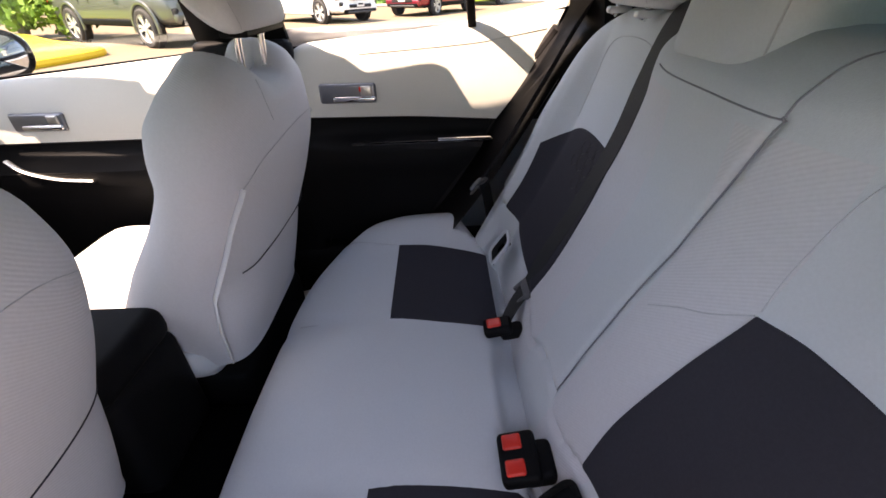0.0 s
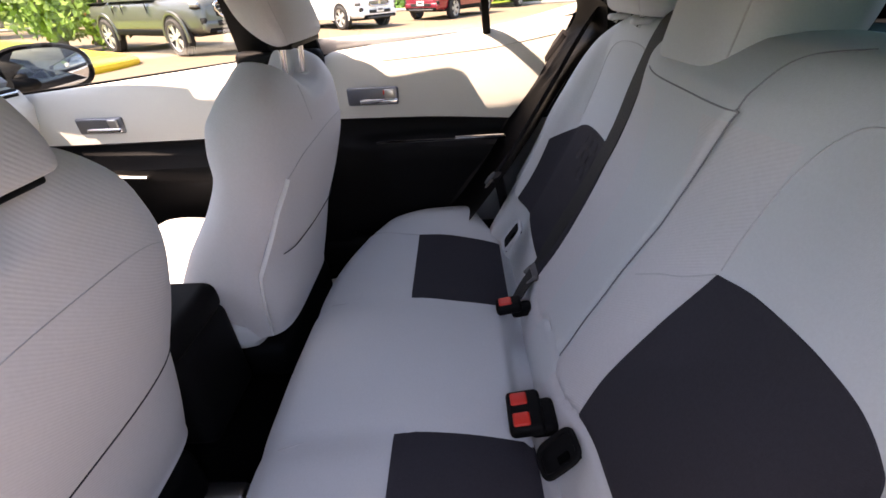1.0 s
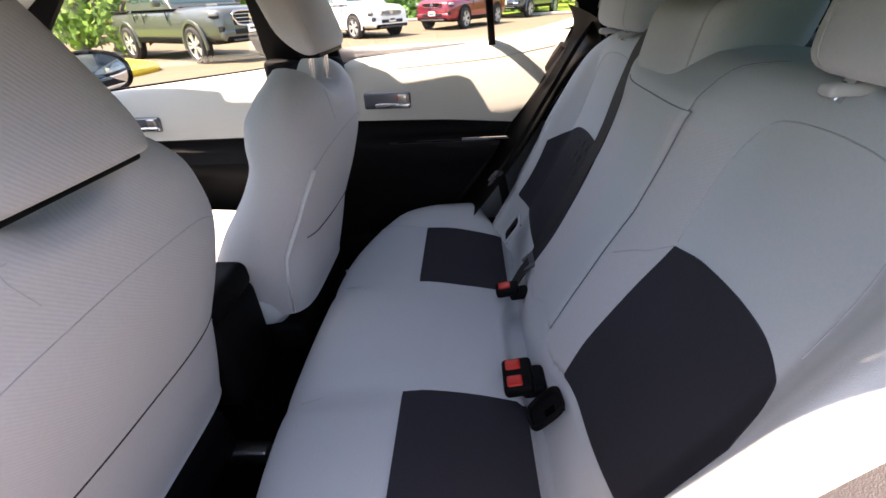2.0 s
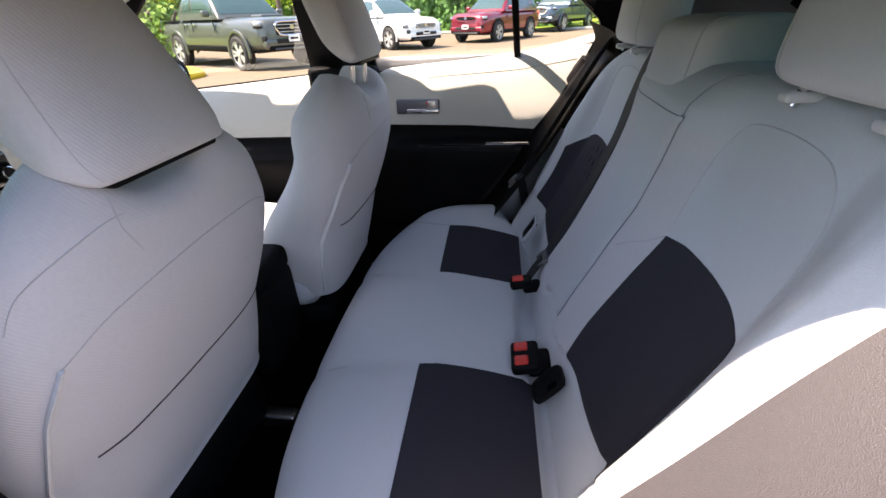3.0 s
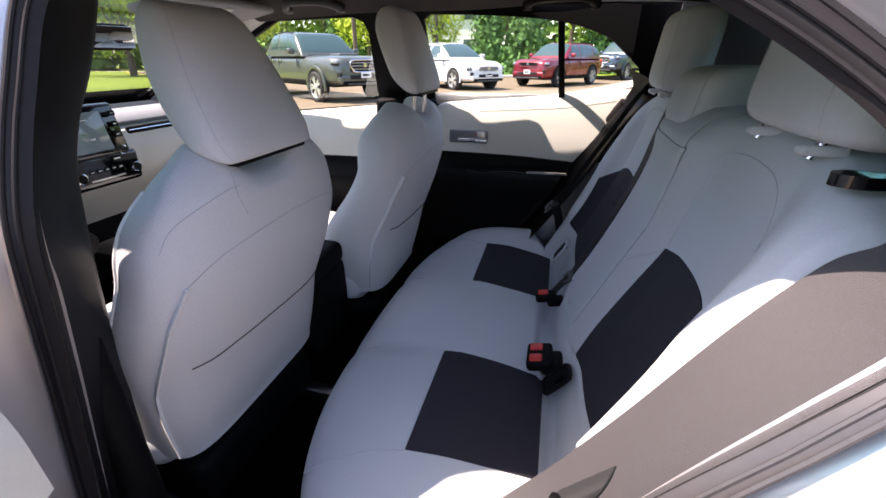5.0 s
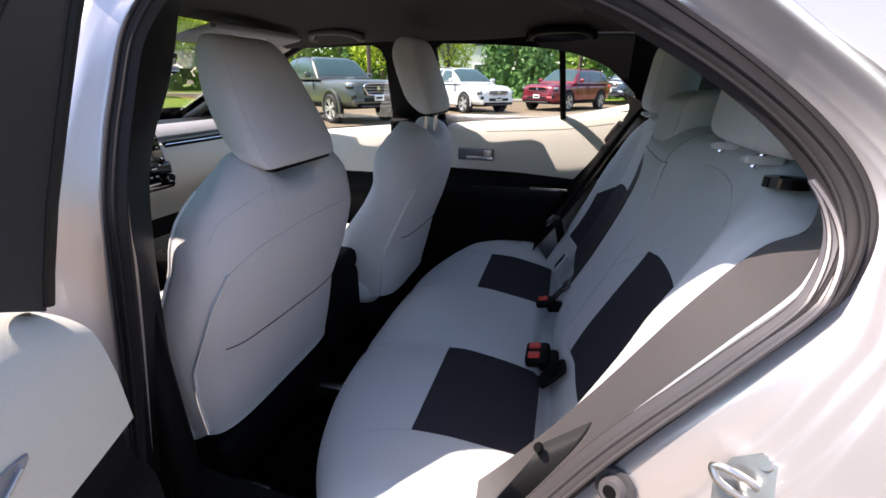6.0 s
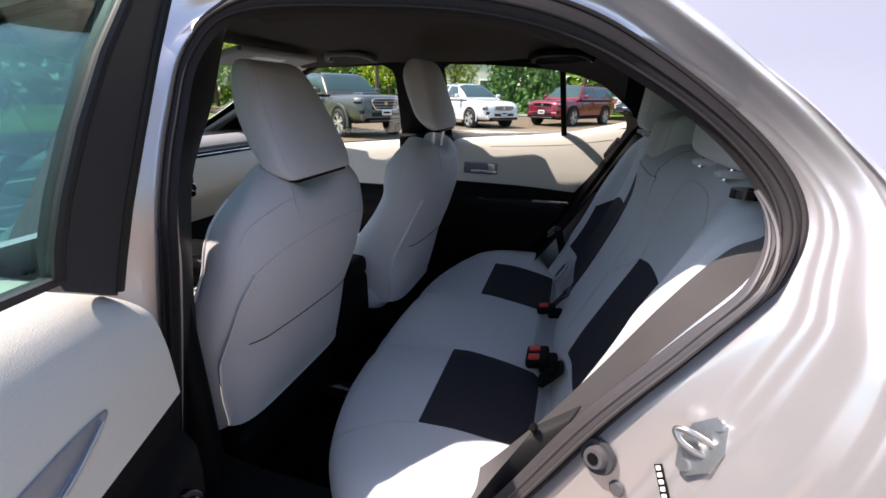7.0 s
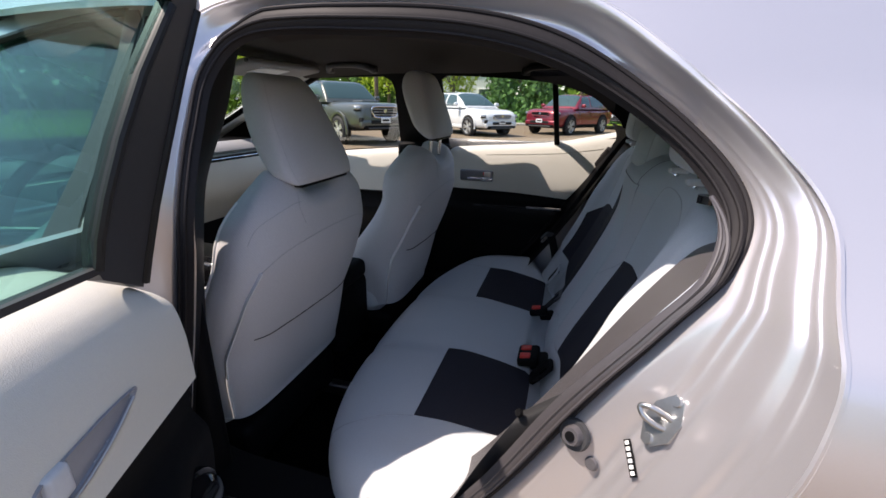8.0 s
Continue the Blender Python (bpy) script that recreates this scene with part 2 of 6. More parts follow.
def skin(x, p):
    """The outer skin of the left body side: p runs from the sill (0) to the roof's middle (1)."""
    sag = 0.16 * max(0.0, x - 0.25) ** 1.6 + 0.10 * max(0.0, -0.6 - x) ** 1.6
    z, wide = ip(p, SKIN_Z), ip(p, SKIN_Y)
    # the glass house of the front door sits inside the shoulder
    wide -= max(0.0, min(1.0, (-0.24 - x) / 0.12)) * max(0.0, min(1.0, (z - 0.93) / 0.03)) * 0.95 * max(0.0, wide - 0.819 + 0.69 * (z - 0.957)) * (z < 1.30)
    return (x, plan_taper(x, z) - wide, z - sag * max(0.0, p - 0.55) / 0.45)


def skin_p(z):
    lo, hi = 0.0, 1.0
    for _ in range(30):
        mid = 0.5 * (lo + hi)
        lo, hi = (mid, hi) if ip(mid, SKIN_Z) < z else (lo, mid)
    return lo


# door opening: inner edge at the seal and outer edge at the shut line, (x, z) each
INNER = [(-0.415, 0.42), (-0.394, 0.53), (-0.321, 0.81), (-0.288, 0.98), (-0.294, 1.10), (-0.293, 1.195), (-0.232, 1.25), (-0.05, 1.253),
         (0.10, 1.243), (0.22, 1.213), (0.32, 1.16), (0.395, 1.10), (0.428, 1.045), (0.415, 0.99), (0.363, 0.915), (0.284, 0.797),
         (0.183, 0.617), (0.06, 0.46), (-0.08, 0.41), (-0.2, 0.405)]
OUTER = [(-0.505, 0.36), (-0.487, 0.55), (-0.422, 0.82), (-0.39, 1.0), (-0.36, 1.16), (-0.33, 1.27), (-0.21, 1.305), (-0.03, 1.305),
         (0.12, 1.304), (0.255, 1.290), (0.364, 1.213), (0.448, 1.130), (0.488, 1.062), (0.467, 0.985), (0.458, 0.932), (0.426, 0.80),
         (0.352, 0.60), (0.20, 0.42), (0.0, 0.34), (-0.2, 0.33)]
RING = 160
PER = RING // len(INNER)
inner_loop = [(p.x, p.z) for p in spline([(x, 0, z) for x, z in INNER], RING, closed=True)]
outer_loop = [(p.x, p.z) for p in spline([(x, 0, z) for x, z in OUTER], RING, closed=True)]


def inner_y(z, x=0.0):
    return plan_taper(x, z) - (0.714 - 0.26 * (z - 1.0 + math.hypot(z - 1.0, 0.045)))


def outer_y(z, x=0.0):
    return skin(x, skin_p(z))[1]


# folds of the jamb from the seal out to the shut line: a plain channel over the door, stepped risers behind and below it
TOP_FOLDS = [(0.10, -0.05), (0.17, 0.0), (0.26, 0.07), (0.36, 0.20), (0.44, 0.34), (0.50, 0.40), (0.56, 0.43), (0.72, 0.48), (0.88, 0.58), (0.94, 0.68), (0.97, 0.88), (1.0, 1.0)]
REAR_FOLDS = [(0.08, -0.05), (0.13, 0.0), (0.22, 0.055), (0.32, 0.105), (0.42, 0.150), (0.445, 0.175), (0.46, 0.225), (0.475, 0.245), (0.51, 0.26), (0.535, 0.285), (0.555, 0.34), (0.58, 0.36), (0.61, 0.375),
              (0.645, 0.43), (0.69, 0.54), (0.73, 0.61), (0.765, 0.635), (0.86, 0.67), (0.89, 0.69), (0.905, 0.74), (0.92, 0.775), (0.95, 0.79), (0.965, 0.84), (0.98, 0.95), (1.0, 1.0)]
FOLD_FS = lin(0.05, 1.0, 96)


def jamb_depth(i, f):
    """Share of the depth between seal and shut line at ring place i, f of the way out."""
    k = i * len(INNER) / RING
    w = max(0.0, min(1.0, (k - 11.1) / 1.5)) * max(0.0, min(1.0, (19.0 - k) / 1.5))
    w = w * w * (3 - 2 * w)
    low = max(0.0, min(1.0, (k - 12.6) / 1.8))
    g = (1 - low) * f + low * ip(f, [(0.0, 0.0), (0.57, 0.43), (0.67, 0.56), (0.79, 0.69), (1.0, 1.0)])
    return (1 - w) * ip(f, TOP_FOLDS) + w * ip(g, REAR_FOLDS)


def jamb_point(i, f):
    (ax, az), (bx, bz) = inner_loop[i], outer_loop[i]
    y0, y1 = inner_y(az, ax) - 0.012, outer_y(bz, bx)
    k = i * len(INNER) / RING
    over = max(0.0, min(1.0, (k - 4.6) / 1.2)) * max(0.0, min(1.0, (12.4 - k) / 1.6))
    aft = max(0.0, min(1.0, (k - 8.0) / 2.0))
    plain = ip(f, [(0.15, 0.0), (0.35, 0.55), (0.50, 1.0), (0.56, 1.0), (0.85, 0.35), (0.96, 0.0), (1.0, 0.0)])
    hollow = ip(f, [(0.15, 0.0), (0.30, 0.7), (0.42, 1.0), (0.48, 0.95), (0.70, 0.0), (0.88, -0.8), (0.95, -0.8), (1.0, 0.0)])
    channel = 0.022 * over * ((1 - aft) * plain + aft * hollow)
    # the centre pillar bulges out to its shut line and faces the rear
    front = max(0.0, min(1.0, 5.3 - k))
    channel -= 0.016 * front * ip(f, [(0.16, 0.0), (0.34, 0.55), (0.52, 0.95), (0.66, 1.0), (0.85, 0.6), (1.0, 0.0)])
    # the flange dips under the seal
    reach = f * math.hypot(bx - ax, bz - az)
    channel += 0.022 * max(0.0, 1 - reach / (0.021 if ax < -0.24 else 0.034))
    return Vector((ax + (bx - ax) * f, y0 + (y1 - y0) * jamb_depth(i, f) + channel, az + (bz - az) * f))


def jamb_y(x, z):
    """Depth of the jamb's surface at (x, z)."""
    best = min(((ax + (bx - ax) * f - x) ** 2 + (az + (bz - az) * f - z) ** 2, i, f) for i, ((ax, az), (bx, bz)) in enumerate(zip(inner_loop, outer_loop)) for f in FOLD_FS)
    return jamb_point(best[1], best[2]).y


shell = thing("car_shell", "silver painted car body with its rear side door open", "car body", at=(0, 0, 0.2))
# jamb: silver steps from the seal flange out to the shut line
part("door_jamb", rows_mesh([[jamb_point(i, f) for i in range(RING)] for f in FOLD_FS], closed=True), SILVER, shell, "glossy silver stepped door jamb", 60)
part("hem", tube([jamb_point(i, 0.992) - Vector((0, 0.001, 0)) for i in range(RING)], 0.003, 6, closed=True), SILVER, shell, "folded panel edge round the door opening")
# outer skin from the shut line out over the body side and half the roof
rows = []
corner = [(-0.52, 0.0), (-0.50, 0.30), (-0.48, 0.5), (-0.402, 0.62), (-0.372, 0.75), (-0.42, 1.0), (-0.2, 1.0), (0.0, 1.0), (0.3, 1.0), (0.6, 1.0),
          (0.9, 0.98), (1.2, 0.85), (1.6, 0.65), (1.9, 0.5), (1.9, 0.35), (1.5, 0.1), (0.9, 0.0), (0.4, 0.0), (0.1, 0.0), (-0.2, 0.0)]
far_loop = [(p.x, max(0.0, min(1.0, p.z))) for p in spline([(x, 0, z) for x, z in corner], RING, closed=True)]
for f in (0.0, 0.012, 0.05, 0.1, 0.16, 0.22, 0.3, 0.4, 0.5, 0.6, 0.7, 0.8, 0.9, 1.0):
    r = []
    for (bx, bz), (cx, cp) in zip(outer_loop, far_loop):
        p = skin_p(bz)
        q = Vector(skin(bx + (cx - bx) * f, p + (cp - p) * f))
        r.append(q)
    rows.append(r)
part("quarter_panel", rows_mesh(rows, closed=True), SILVER, shell, "smooth silver rear quarter and roof side", 50)


def ring_strip(f0, y0, f1, y1, i0, i1, n=3):
    """A strip round part of the opening: f is the offset inwards from the seal loop, y the depth from the flange."""
    cx, cz = 0.05, 0.85
    rows = []
    for k in range(n):
        t = k / (n - 1)
        r = []
        for i in range(i0, i1 + 1):
            x, z = inner_loop[i % RING]
            w = Vector((cx - x, 0, cz - z)).normalized()
            f, y = f0 + (f1 - f0) * t, y0 + (y1 - y0) * t
            r.append(Vector((x, inner_y(z, x) + y, z)) + w * f)
        rows.append(r)
    return rows_mesh(rows)


# rubber seal: a broad bulged band with fine ribs round the flange
def seal_line(off, dy):
    pts = []
    for i, (x, z) in enumerate(inner_loop):
        turn = max(0.0, min(1.0, (i / PER - 8.3) / 2.6))
        w = Vector((0.05 - x, 0, 0.85 - z)).normalized()
        narrow = max(0.0, min(1.0, (-0.20 - x) / 0.05)) if z > 0.5 else 0.0
        pts.append(Vector((x, inner_y(z, x) + dy, z)) + w * (off * (1 - 0.42 * narrow - 0.34 * turn * turn * (3 - 2 * turn)) if off < 0 else off))
    return pts


part("door_seal", rows_mesh([seal_line(0.010 - 0.043 * t, 0.004 - 0.022 * math.sin(math.pi * (0.12 + 0.80 * t)) ** 0.7) for t in lin(0, 1, 12)], closed=True), SEAL, shell, "black ribbed rubber door seal")
for t, rad in ((0.20, 0.0022), (0.55, 0.0026), (0.95, 0.0034)):
    part("seal_rib", tube(seal_line(0.010 - 0.043 * t, 0.003 - 0.022 * math.sin(math.pi * (0.12 + 0.80 * t)) ** 0.7), rad, 8, closed=True), SEAL, shell)
# lighter band over the seal's inner half, its colour standing for sun on rubber
LIT_FROM, LIT_TO = int(11.7 * PER), 18 * PER
bands = [seal_line(0.011 - 0.043 * t, 0.0025 - 0.0235 * math.sin(math.pi * (0.12 + 0.80 * t)) ** 0.7) for t in lin(0.0, 0.55, 12)]
lip = []
for k in range(12):
    row = []
    for i in range(LIT_FROM, LIT_TO):
        g = k * min(1.0, 0.08 + (i - LIT_FROM) / 22.0)
        j = min(10, int(g))
        row.append(bands[j][i].lerp(bands[j + 1][i], g - j))
    lip.append(row)
part("lit_seal_band", rows_mesh(lip), LIT_SEAL, shell, "lighter band on the seal standing for sunlight")
part("lit_seal_bead", tube(lip[4], 0.0020, 6), LIT_SEAL, shell)
part("lit_seal_bead", tube(lip[11], 0.0024, 6), LIT_SEAL, shell)
# trim between the seal and the bench's side
TRIM_EDGE = [(0.47, 1.06), (0.478, 0.993), (0.438, 0.961), (0.380, 0.876), (0.297, 0.730), (0.205, 0.585), (0.10, 0.45), (0.0, 0.40)]
edge = spline([(x, -0.548, z) for x, z in TRIM_EDGE], 7 * PER + 1)
rows = []
for k in range(9):
    t = k / 8
    r = []
    for i in range(7 * PER + 1):
        x, z = inner_loop[(11 * PER + i) % RING]
        a, b = Vector((x, inner_y(z, x), z)), edge[i]
        q = a.lerp(b, t)
        q.y -= 0.006 * math.sin(math.pi * t)
        q.x += 0.010 * math.sin(math.pi * t)
        r.append(q)
    rows.append(r)
part("quarter_trim", rows_mesh(rows), TAUPE, shell, "grained grey plastic quarter trim")
# mirrored copy of the same trim, given a much darker colour
part("quarter_trim", rows_mesh([[(q.x, -q.y, q.z) for q in r] for r in rows]), PILLAR, shell, "quarter trim coloured darker than the near one")
pts = [(inner_loop[i % RING][0], -inner_y(inner_loop[i % RING][1], inner_loop[i % RING][0]) + 0.004, inner_loop[i % RING][1]) for i in range(13 * PER, 18 * PER)]
part("door_seal", tube(pts, 0.014, 8), SEAL, shell, "black rubber door seal")
part("roof_trim", ring_strip(0.0, 0.0, 0.008, 0.05, 6 * PER, 9 * PER, 5), CLOTH, shell, "dark headliner edge over the door")
# centre pillar trim: from the seal in to its inner corner, then forwards
PILLAR_EDGE = [(0.30, -0.49), (0.50, -0.475), (0.80, -0.438), (0.92, -0.415), (1.01, -0.391), (1.13, -0.322), (1.20, -0.295), (1.26, -0.28)]
rows = [[], [], [], [], [], []]
for i in range(-PER // 2, 6 * PER + 1):
    x, z = inner_loop[i % RING]
    a = Vector((x, inner_y(z, x), z))
    rise = 0.45 * max(0.0, z - 1.08)
    b = Vector((ip(z, PILLAR_EDGE) + 0.018 - 0.85 * rise, -0.594 + rise, z))
    back = 0.05 - 0.04 * max(0.0, min(1.0, (z - 1.0) / 0.18))
    for k, q in enumerate((a, a.lerp(b, 0.35) + Vector((0.006, 0, 0)), a.lerp(b, 0.8) + Vector((0.008, 0, 0)), b, b + Vector((-0.02, -0.004, 0)), b + Vector((-0.05, -back, 0)))):
        rows[k].append(q)
part("pillar_trim", rows_mesh(rows), PILLAR, shell, "black centre pillar trim")
part("sill_trim", ring_strip(0.0, 0.0, 0.0, 0.10, 17 * PER, 20 * PER, 4), BLACK, shell, "black door sill trim")

# centre pillars below the windows and the sills
for s in (1, -1):
    part("pillar_base", rbox((-0.41 if s > 0 else -0.45, s * (0.725 if s > 0 else 0.66), 0.62), (0.26 if s > 0 else 0.16, 0.05, 0.72), 0.02, 3), BLACK, shell, "black lower centre pillar trim")
    part("sill", rbox((-0.6, s * 0.765, 0.27), (2.0, 0.15, 0.16), 0.04, 3), BLACK, shell, "black door sill")
# upper cabin sides with their windows, one tilted plate each
FRONT_WINDOW = [(-1.46, 0.868), (-1.03, 0.905), (-0.548, 0.950), (-0.515, 1.21), (-0.525, 1.245), (-0.56, 1.262), (-0.88, 1.255), (-1.02, 1.20), (-1.24, 1.06)]
LEFT_WINDOW = [(-1.46, 0.868), (-1.03, 0.905), (-0.47, 0.957), (-0.455, 1.05), (-0.475, 1.21), (-0.485, 1.245), (-0.52, 1.262), (-0.88, 1.255), (-1.02, 1.20), (-1.24, 1.06)]
# rear window's top is raised and notched to let sun reach the door trim
REAR_WINDOW = [(-0.30, 0.955), (0.20, 0.988), (0.45, 1.038), (0.462, 1.056), (0.44, 1.10), (0.31, 1.207), (0.15, 1.290), (-0.035, 1.312), (-0.105, 1.312), (-0.115, 1.262), (-0.27, 1.265), (-0.295, 1.25)]
RIGHT_SIDE = [(-1.7, 0.84), (1.25, 0.84), (1.25, 1.0), (0.75, 1.27), (0.4, 1.315), (-0.85, 1.325), (-1.02, 1.27), (-1.66, 0.97)]
LEFT_FRONT = [(-1.7, 0.84), (-0.415, 0.84), (-0.40, 1.10), (-0.405, 1.275), (-0.88, 1.285), (-1.04, 1.26), (-1.66, 0.97)]
LEFT_REAR = [(0.475, 1.0), (1.25, 0.97), (1.25, 1.0), (0.75, 1.26), (0.36, 1.27), (0.33, 1.20), (0.39, 1.13), (0.44, 1.08), (0.46, 1.02)]
right_map = lambda x, z, d: (x, wall_y(z) + d, z)
left_map = lambda x, z, d: (x, -wall_y(z) - d, z)
part("side_frame", plate(RIGHT_SIDE, [FRONT_WINDOW, REAR_WINDOW], right_map, 0.018), BLACK, shell, "black window surround and pillars", 20)
part("side_frame", plate(LEFT_FRONT, [LEFT_WINDOW], left_map, 0.018), BLACK, shell, "black window surround and pillars", 20)
# outside of the closed left front door: silver frame, dark pillar cover, belt strip and its glass
DOOR_WINDOW = [(-1.44, 0.885), (-1.0, 0.918), (-0.521, 0.948), (-0.418, 0.955), (-0.412, 1.054), (-0.415, 1.142), (-0.424, 1.21), (-0.452, 1.284), (-0.561, 1.274), (-0.662, 1.258), (-0.762, 1.234), (-0.93, 1.178), (-1.18, 1.05)]
DOOR_FRAME = [(-1.60, 0.86), (-1.0, 0.895), (-0.521, 0.934), (-0.362, 0.945), (-0.374, 1.04), (-0.390, 1.147), (-0.414, 1.268), (-0.430, 1.318), (-0.561, 1.314), (-0.662, 1.300), (-0.797, 1.268), (-0.97, 1.21), (-1.24, 1.075)]
door_face = lambda x, z, d: (x, -(0.819 - 0.69 * (z - 0.957)) - d, z)
part("front_door_frame", plate(DOOR_FRAME, [DOOR_WINDOW], door_face, 0.016), SILVER, shell, "silver frame round the front door glass", 20)
part("belt_strip", plate([(-1.5, 0.868), (-1.0, 0.902), (-0.521, 0.934), (-0.355, 0.944), (-0.355, 0.958), (-0.521, 0.949), (-1.0, 0.919), (-1.5, 0.883)], [], lambda x, z, d: door_face(x, z, d + 0.017), 0.008), SMOKE_GREY, shell, "dark belt strip under the front door glass", 20)
part("pillar_cover", plate([(-0.418, 0.959), (-0.355, 0.960), (-0.370, 1.04), (-0.385, 1.147), (-0.410, 1.268), (-0.426, 1.284), (-0.450, 1.284), (-0.424, 1.21), (-0.415, 1.142), (-0.412, 1.054)], [], lambda x, z, d: door_face(x, z, d + 0.017), 0.004), SMOKE_GREY, shell, "dark grey cover on the front door pillar", 20)
part("window_rubber", tube([door_face(x, z, 0.016) for x, z in DOOR_WINDOW[7:] + DOOR_WINDOW[:1]], 0.006, 6), RUBBER, shell)
part("front_door_panel", sheet(lambda x, v: (x, -(0.838 + 0.04 * math.sin(math.pi * 0.5 * v) ** 0.6), ip(x, [(-1.6, 0.86), (-1.0, 0.895), (-0.521, 0.934), (-0.36, 0.945)]) - 0.002 - 0.09 * v), lin(-1.6, -0.40, 14), lin(0, 1, 8), (0, 0.006, 0)), SILVER, shell, "silver shoulder of the front door", 50)
part("rear_pillar", plate(LEFT_REAR, [], lambda x, z, d: (x, plan_taper(x, z) + 0.062 - wall_y(z) - d, z), 0.02), BLACK, shell, "black rear pillar trim", 20)
for name, loop, mp, mat in (("front_pane", FRONT_WINDOW, right_map, CLEAR), ("rear_pane", REAR_WINDOW, right_map, CLEAR), ("front_pane", DOOR_WINDOW, lambda x, z, d: door_face(x, z, d - 0.008), TINT)):
    pane = part(name, plate(loop, [], lambda x, z, d, mp=mp: mp(x, z, 0.014 + d), 0.004), mat, shell, "clear side window glass", 20)
    pane.visible_shadow = False
part("window_bar", rbox((0, 0, 0), (0.022, 0.02, 0.30), 0.004, m=Matrix(), bm=None), BLACK, shell, "black bar between window panes").matrix_basis = \
    Matrix.Translation((0.185, wall_y(1.115) + 0.008, 1.115)) @ Matrix.Rotation(math.atan(0.45), 4, "X") @ Matrix.Rotation(radians(-6), 4, "Y")


def liner(x, y):
    y *= (0.56 - plan_taper(x, 1.26)) / 0.585
    return (x, y, 1.325 - 0.062 * (abs(y) / 0.585) ** 3 - 0.18 * max(0.0, x - 0.25) ** 1.6 - 0.05 * max(0.0, -0.5 - x))


ceiling = solo("ceiling", sheet(liner, lin(-0.92, 0.42, 20), lin(-0.585, 0.585, 25), (0, 0, 0.012)), CLOTH, "dark taupe cloth headliner", "headliner", "structure")
# rear end of the same headliner surface, coloured black
part("liner_rear", sheet(liner, lin(0.424, 0.82, 10), lin(-0.585, 0.585, 25), (0, 0, 0.012)), BLACK, ceiling, "dark headliner end over the rear window")
def belt_z(x):
    return ip(x, [(-2.5, 0.80), (-1.46, 0.852), (-1.03, 0.890), (-0.55, 0.935), (-0.3, 0.955), (0.2, 0.985), (0.46, 1.035), (0.8, 1.04), (1.9, 0.98)])


# right half of the roof and a plain right body side
part("roof_panel", sheet(lambda x, p: (x, -skin(x, p)[1], skin(x, p)[2]), lin(-1.05, 0.95, 24), lin(0.80, 1.0, 10)), SILVER, shell)
part("right_body_side", sheet(lambda x, f: (lambda q: (x, -q[1], q[2]))(skin(x, f * skin_p(belt_z(x)))), lin(-2.5, 1.9, 40), lin(0.0, 1.0, 16), (0, -0.03, 0)), SILVER, shell)
part("right_quarter", sheet(lambda x, v: (lambda q: (x, -q[1], q[2]))(skin(x, skin_p(belt_z(x)) + (0.80 - skin_p(belt_z(x))) * v)), lin(0.50, 0.95, 12), lin(0.0, 1.0, 10), (0, -0.008, 0)), SILVER, shell, "silver rear quarter beside the rear window")
part("left_front_side", sheet(lambda x, f: skin(x, f * skin_p(belt_z(x))), lin(-2.5, -0.43, 24), lin(0.0, 1.0, 16), (0, 0.03, 0)), SILVER, shell, "closed silver front door skin")
part("roof_panel", sheet(lambda x, p: skin(x, p), lin(-1.05, -0.40, 10), lin(0.80, 1.0, 10)), SILVER, shell)
part("belt_moulding", tube([(x, outer_y(belt_z(x), x) + 0.012, belt_z(x) + 0.006) for x in lin(-1.45, -0.45, 12)], 0.012, 8), RUBBER, shell)

# upper edge of the right door frames under the roof, stepped to shade trim
EDGE = [(-0.95, 0.60), (-0.45, 0.66), (-0.387, 0.658), (-0.339, 0.646), (-0.30, 0.628), (-0.205, 0.631), (-0.12, 0.634), (-0.095, 0.631), (-0.074, 0.624), (-0.067, 0.578), (0.45, 0.54)]
for s, x1 in ((1, 0.45), (-1, -0.335)):
    part("shading_door_frame", sheet(lambda x, v: (x, s * (0.53 + (ip(x, EDGE) - 0.53) * v), 1.325 - 0.045 * v - 0.16 * max(0.0, x - 0.25) ** 1.6), lin(-0.95, x1, 200), lin(0, 1, 5), (0, 0, 0.010)), BLACK if s > 0 else SILVER, shell, "upper edge of the side door frames, shaped to shade the cabin")
part("window_header", sheet(lambda x, v: (x, 0.587 - 0.03 * max(0.0, x - 0.2), (lambda z: z + (1.297 - z) * v)(ip(x, [(-0.12, 1.259), (-0.05, 1.256), (0.15, 1.238), (0.31, 1.192), (0.40, 1.125)]))), lin(-0.12, 0.40, 30), lin(0, 1, 4), (0, -0.006, 0)), BLACK, shell, "black header over the rear window")
# windscreen, rear window, pillars
wind = part("windscreen", sheet(lambda u, v: (-0.93 - 0.78 * u, (-0.56 - 0.1 * u) * (1 - 2 * v), 1.295 - 0.36 * u - 0.05 * u * (1 - u)), lin(0, 1, 6), lin(0, 1, 8), (0, 0, 0.004)), CLEAR, shell)
wind.visible_shadow = False
# border added wide enough to keep sun off the front door trim
for s in (1, -1):
    part("windscreen_border", sheet(lambda u, v: (-0.93 - 0.78 * u, s * (0.56 + 0.1 * u - 0.062 * v), 1.289 - 0.36 * u - 0.05 * u * (1 - u)), lin(0, 1, 10), lin(0, 1, 4), (0, 0, -0.003)), PIANO, wind, "black border of the windscreen")
rearw = part("rear_window", sheet(lambda u, v: (0.80 + 0.50 * u, (-0.52 - 0.06 * u) * (1 - 2 * v), 1.245 - 0.25 * u), lin(0, 1, 5), lin(0, 1, 8), (0, 0, 0.004)), TINT, shell)
rearw.visible_shadow = False
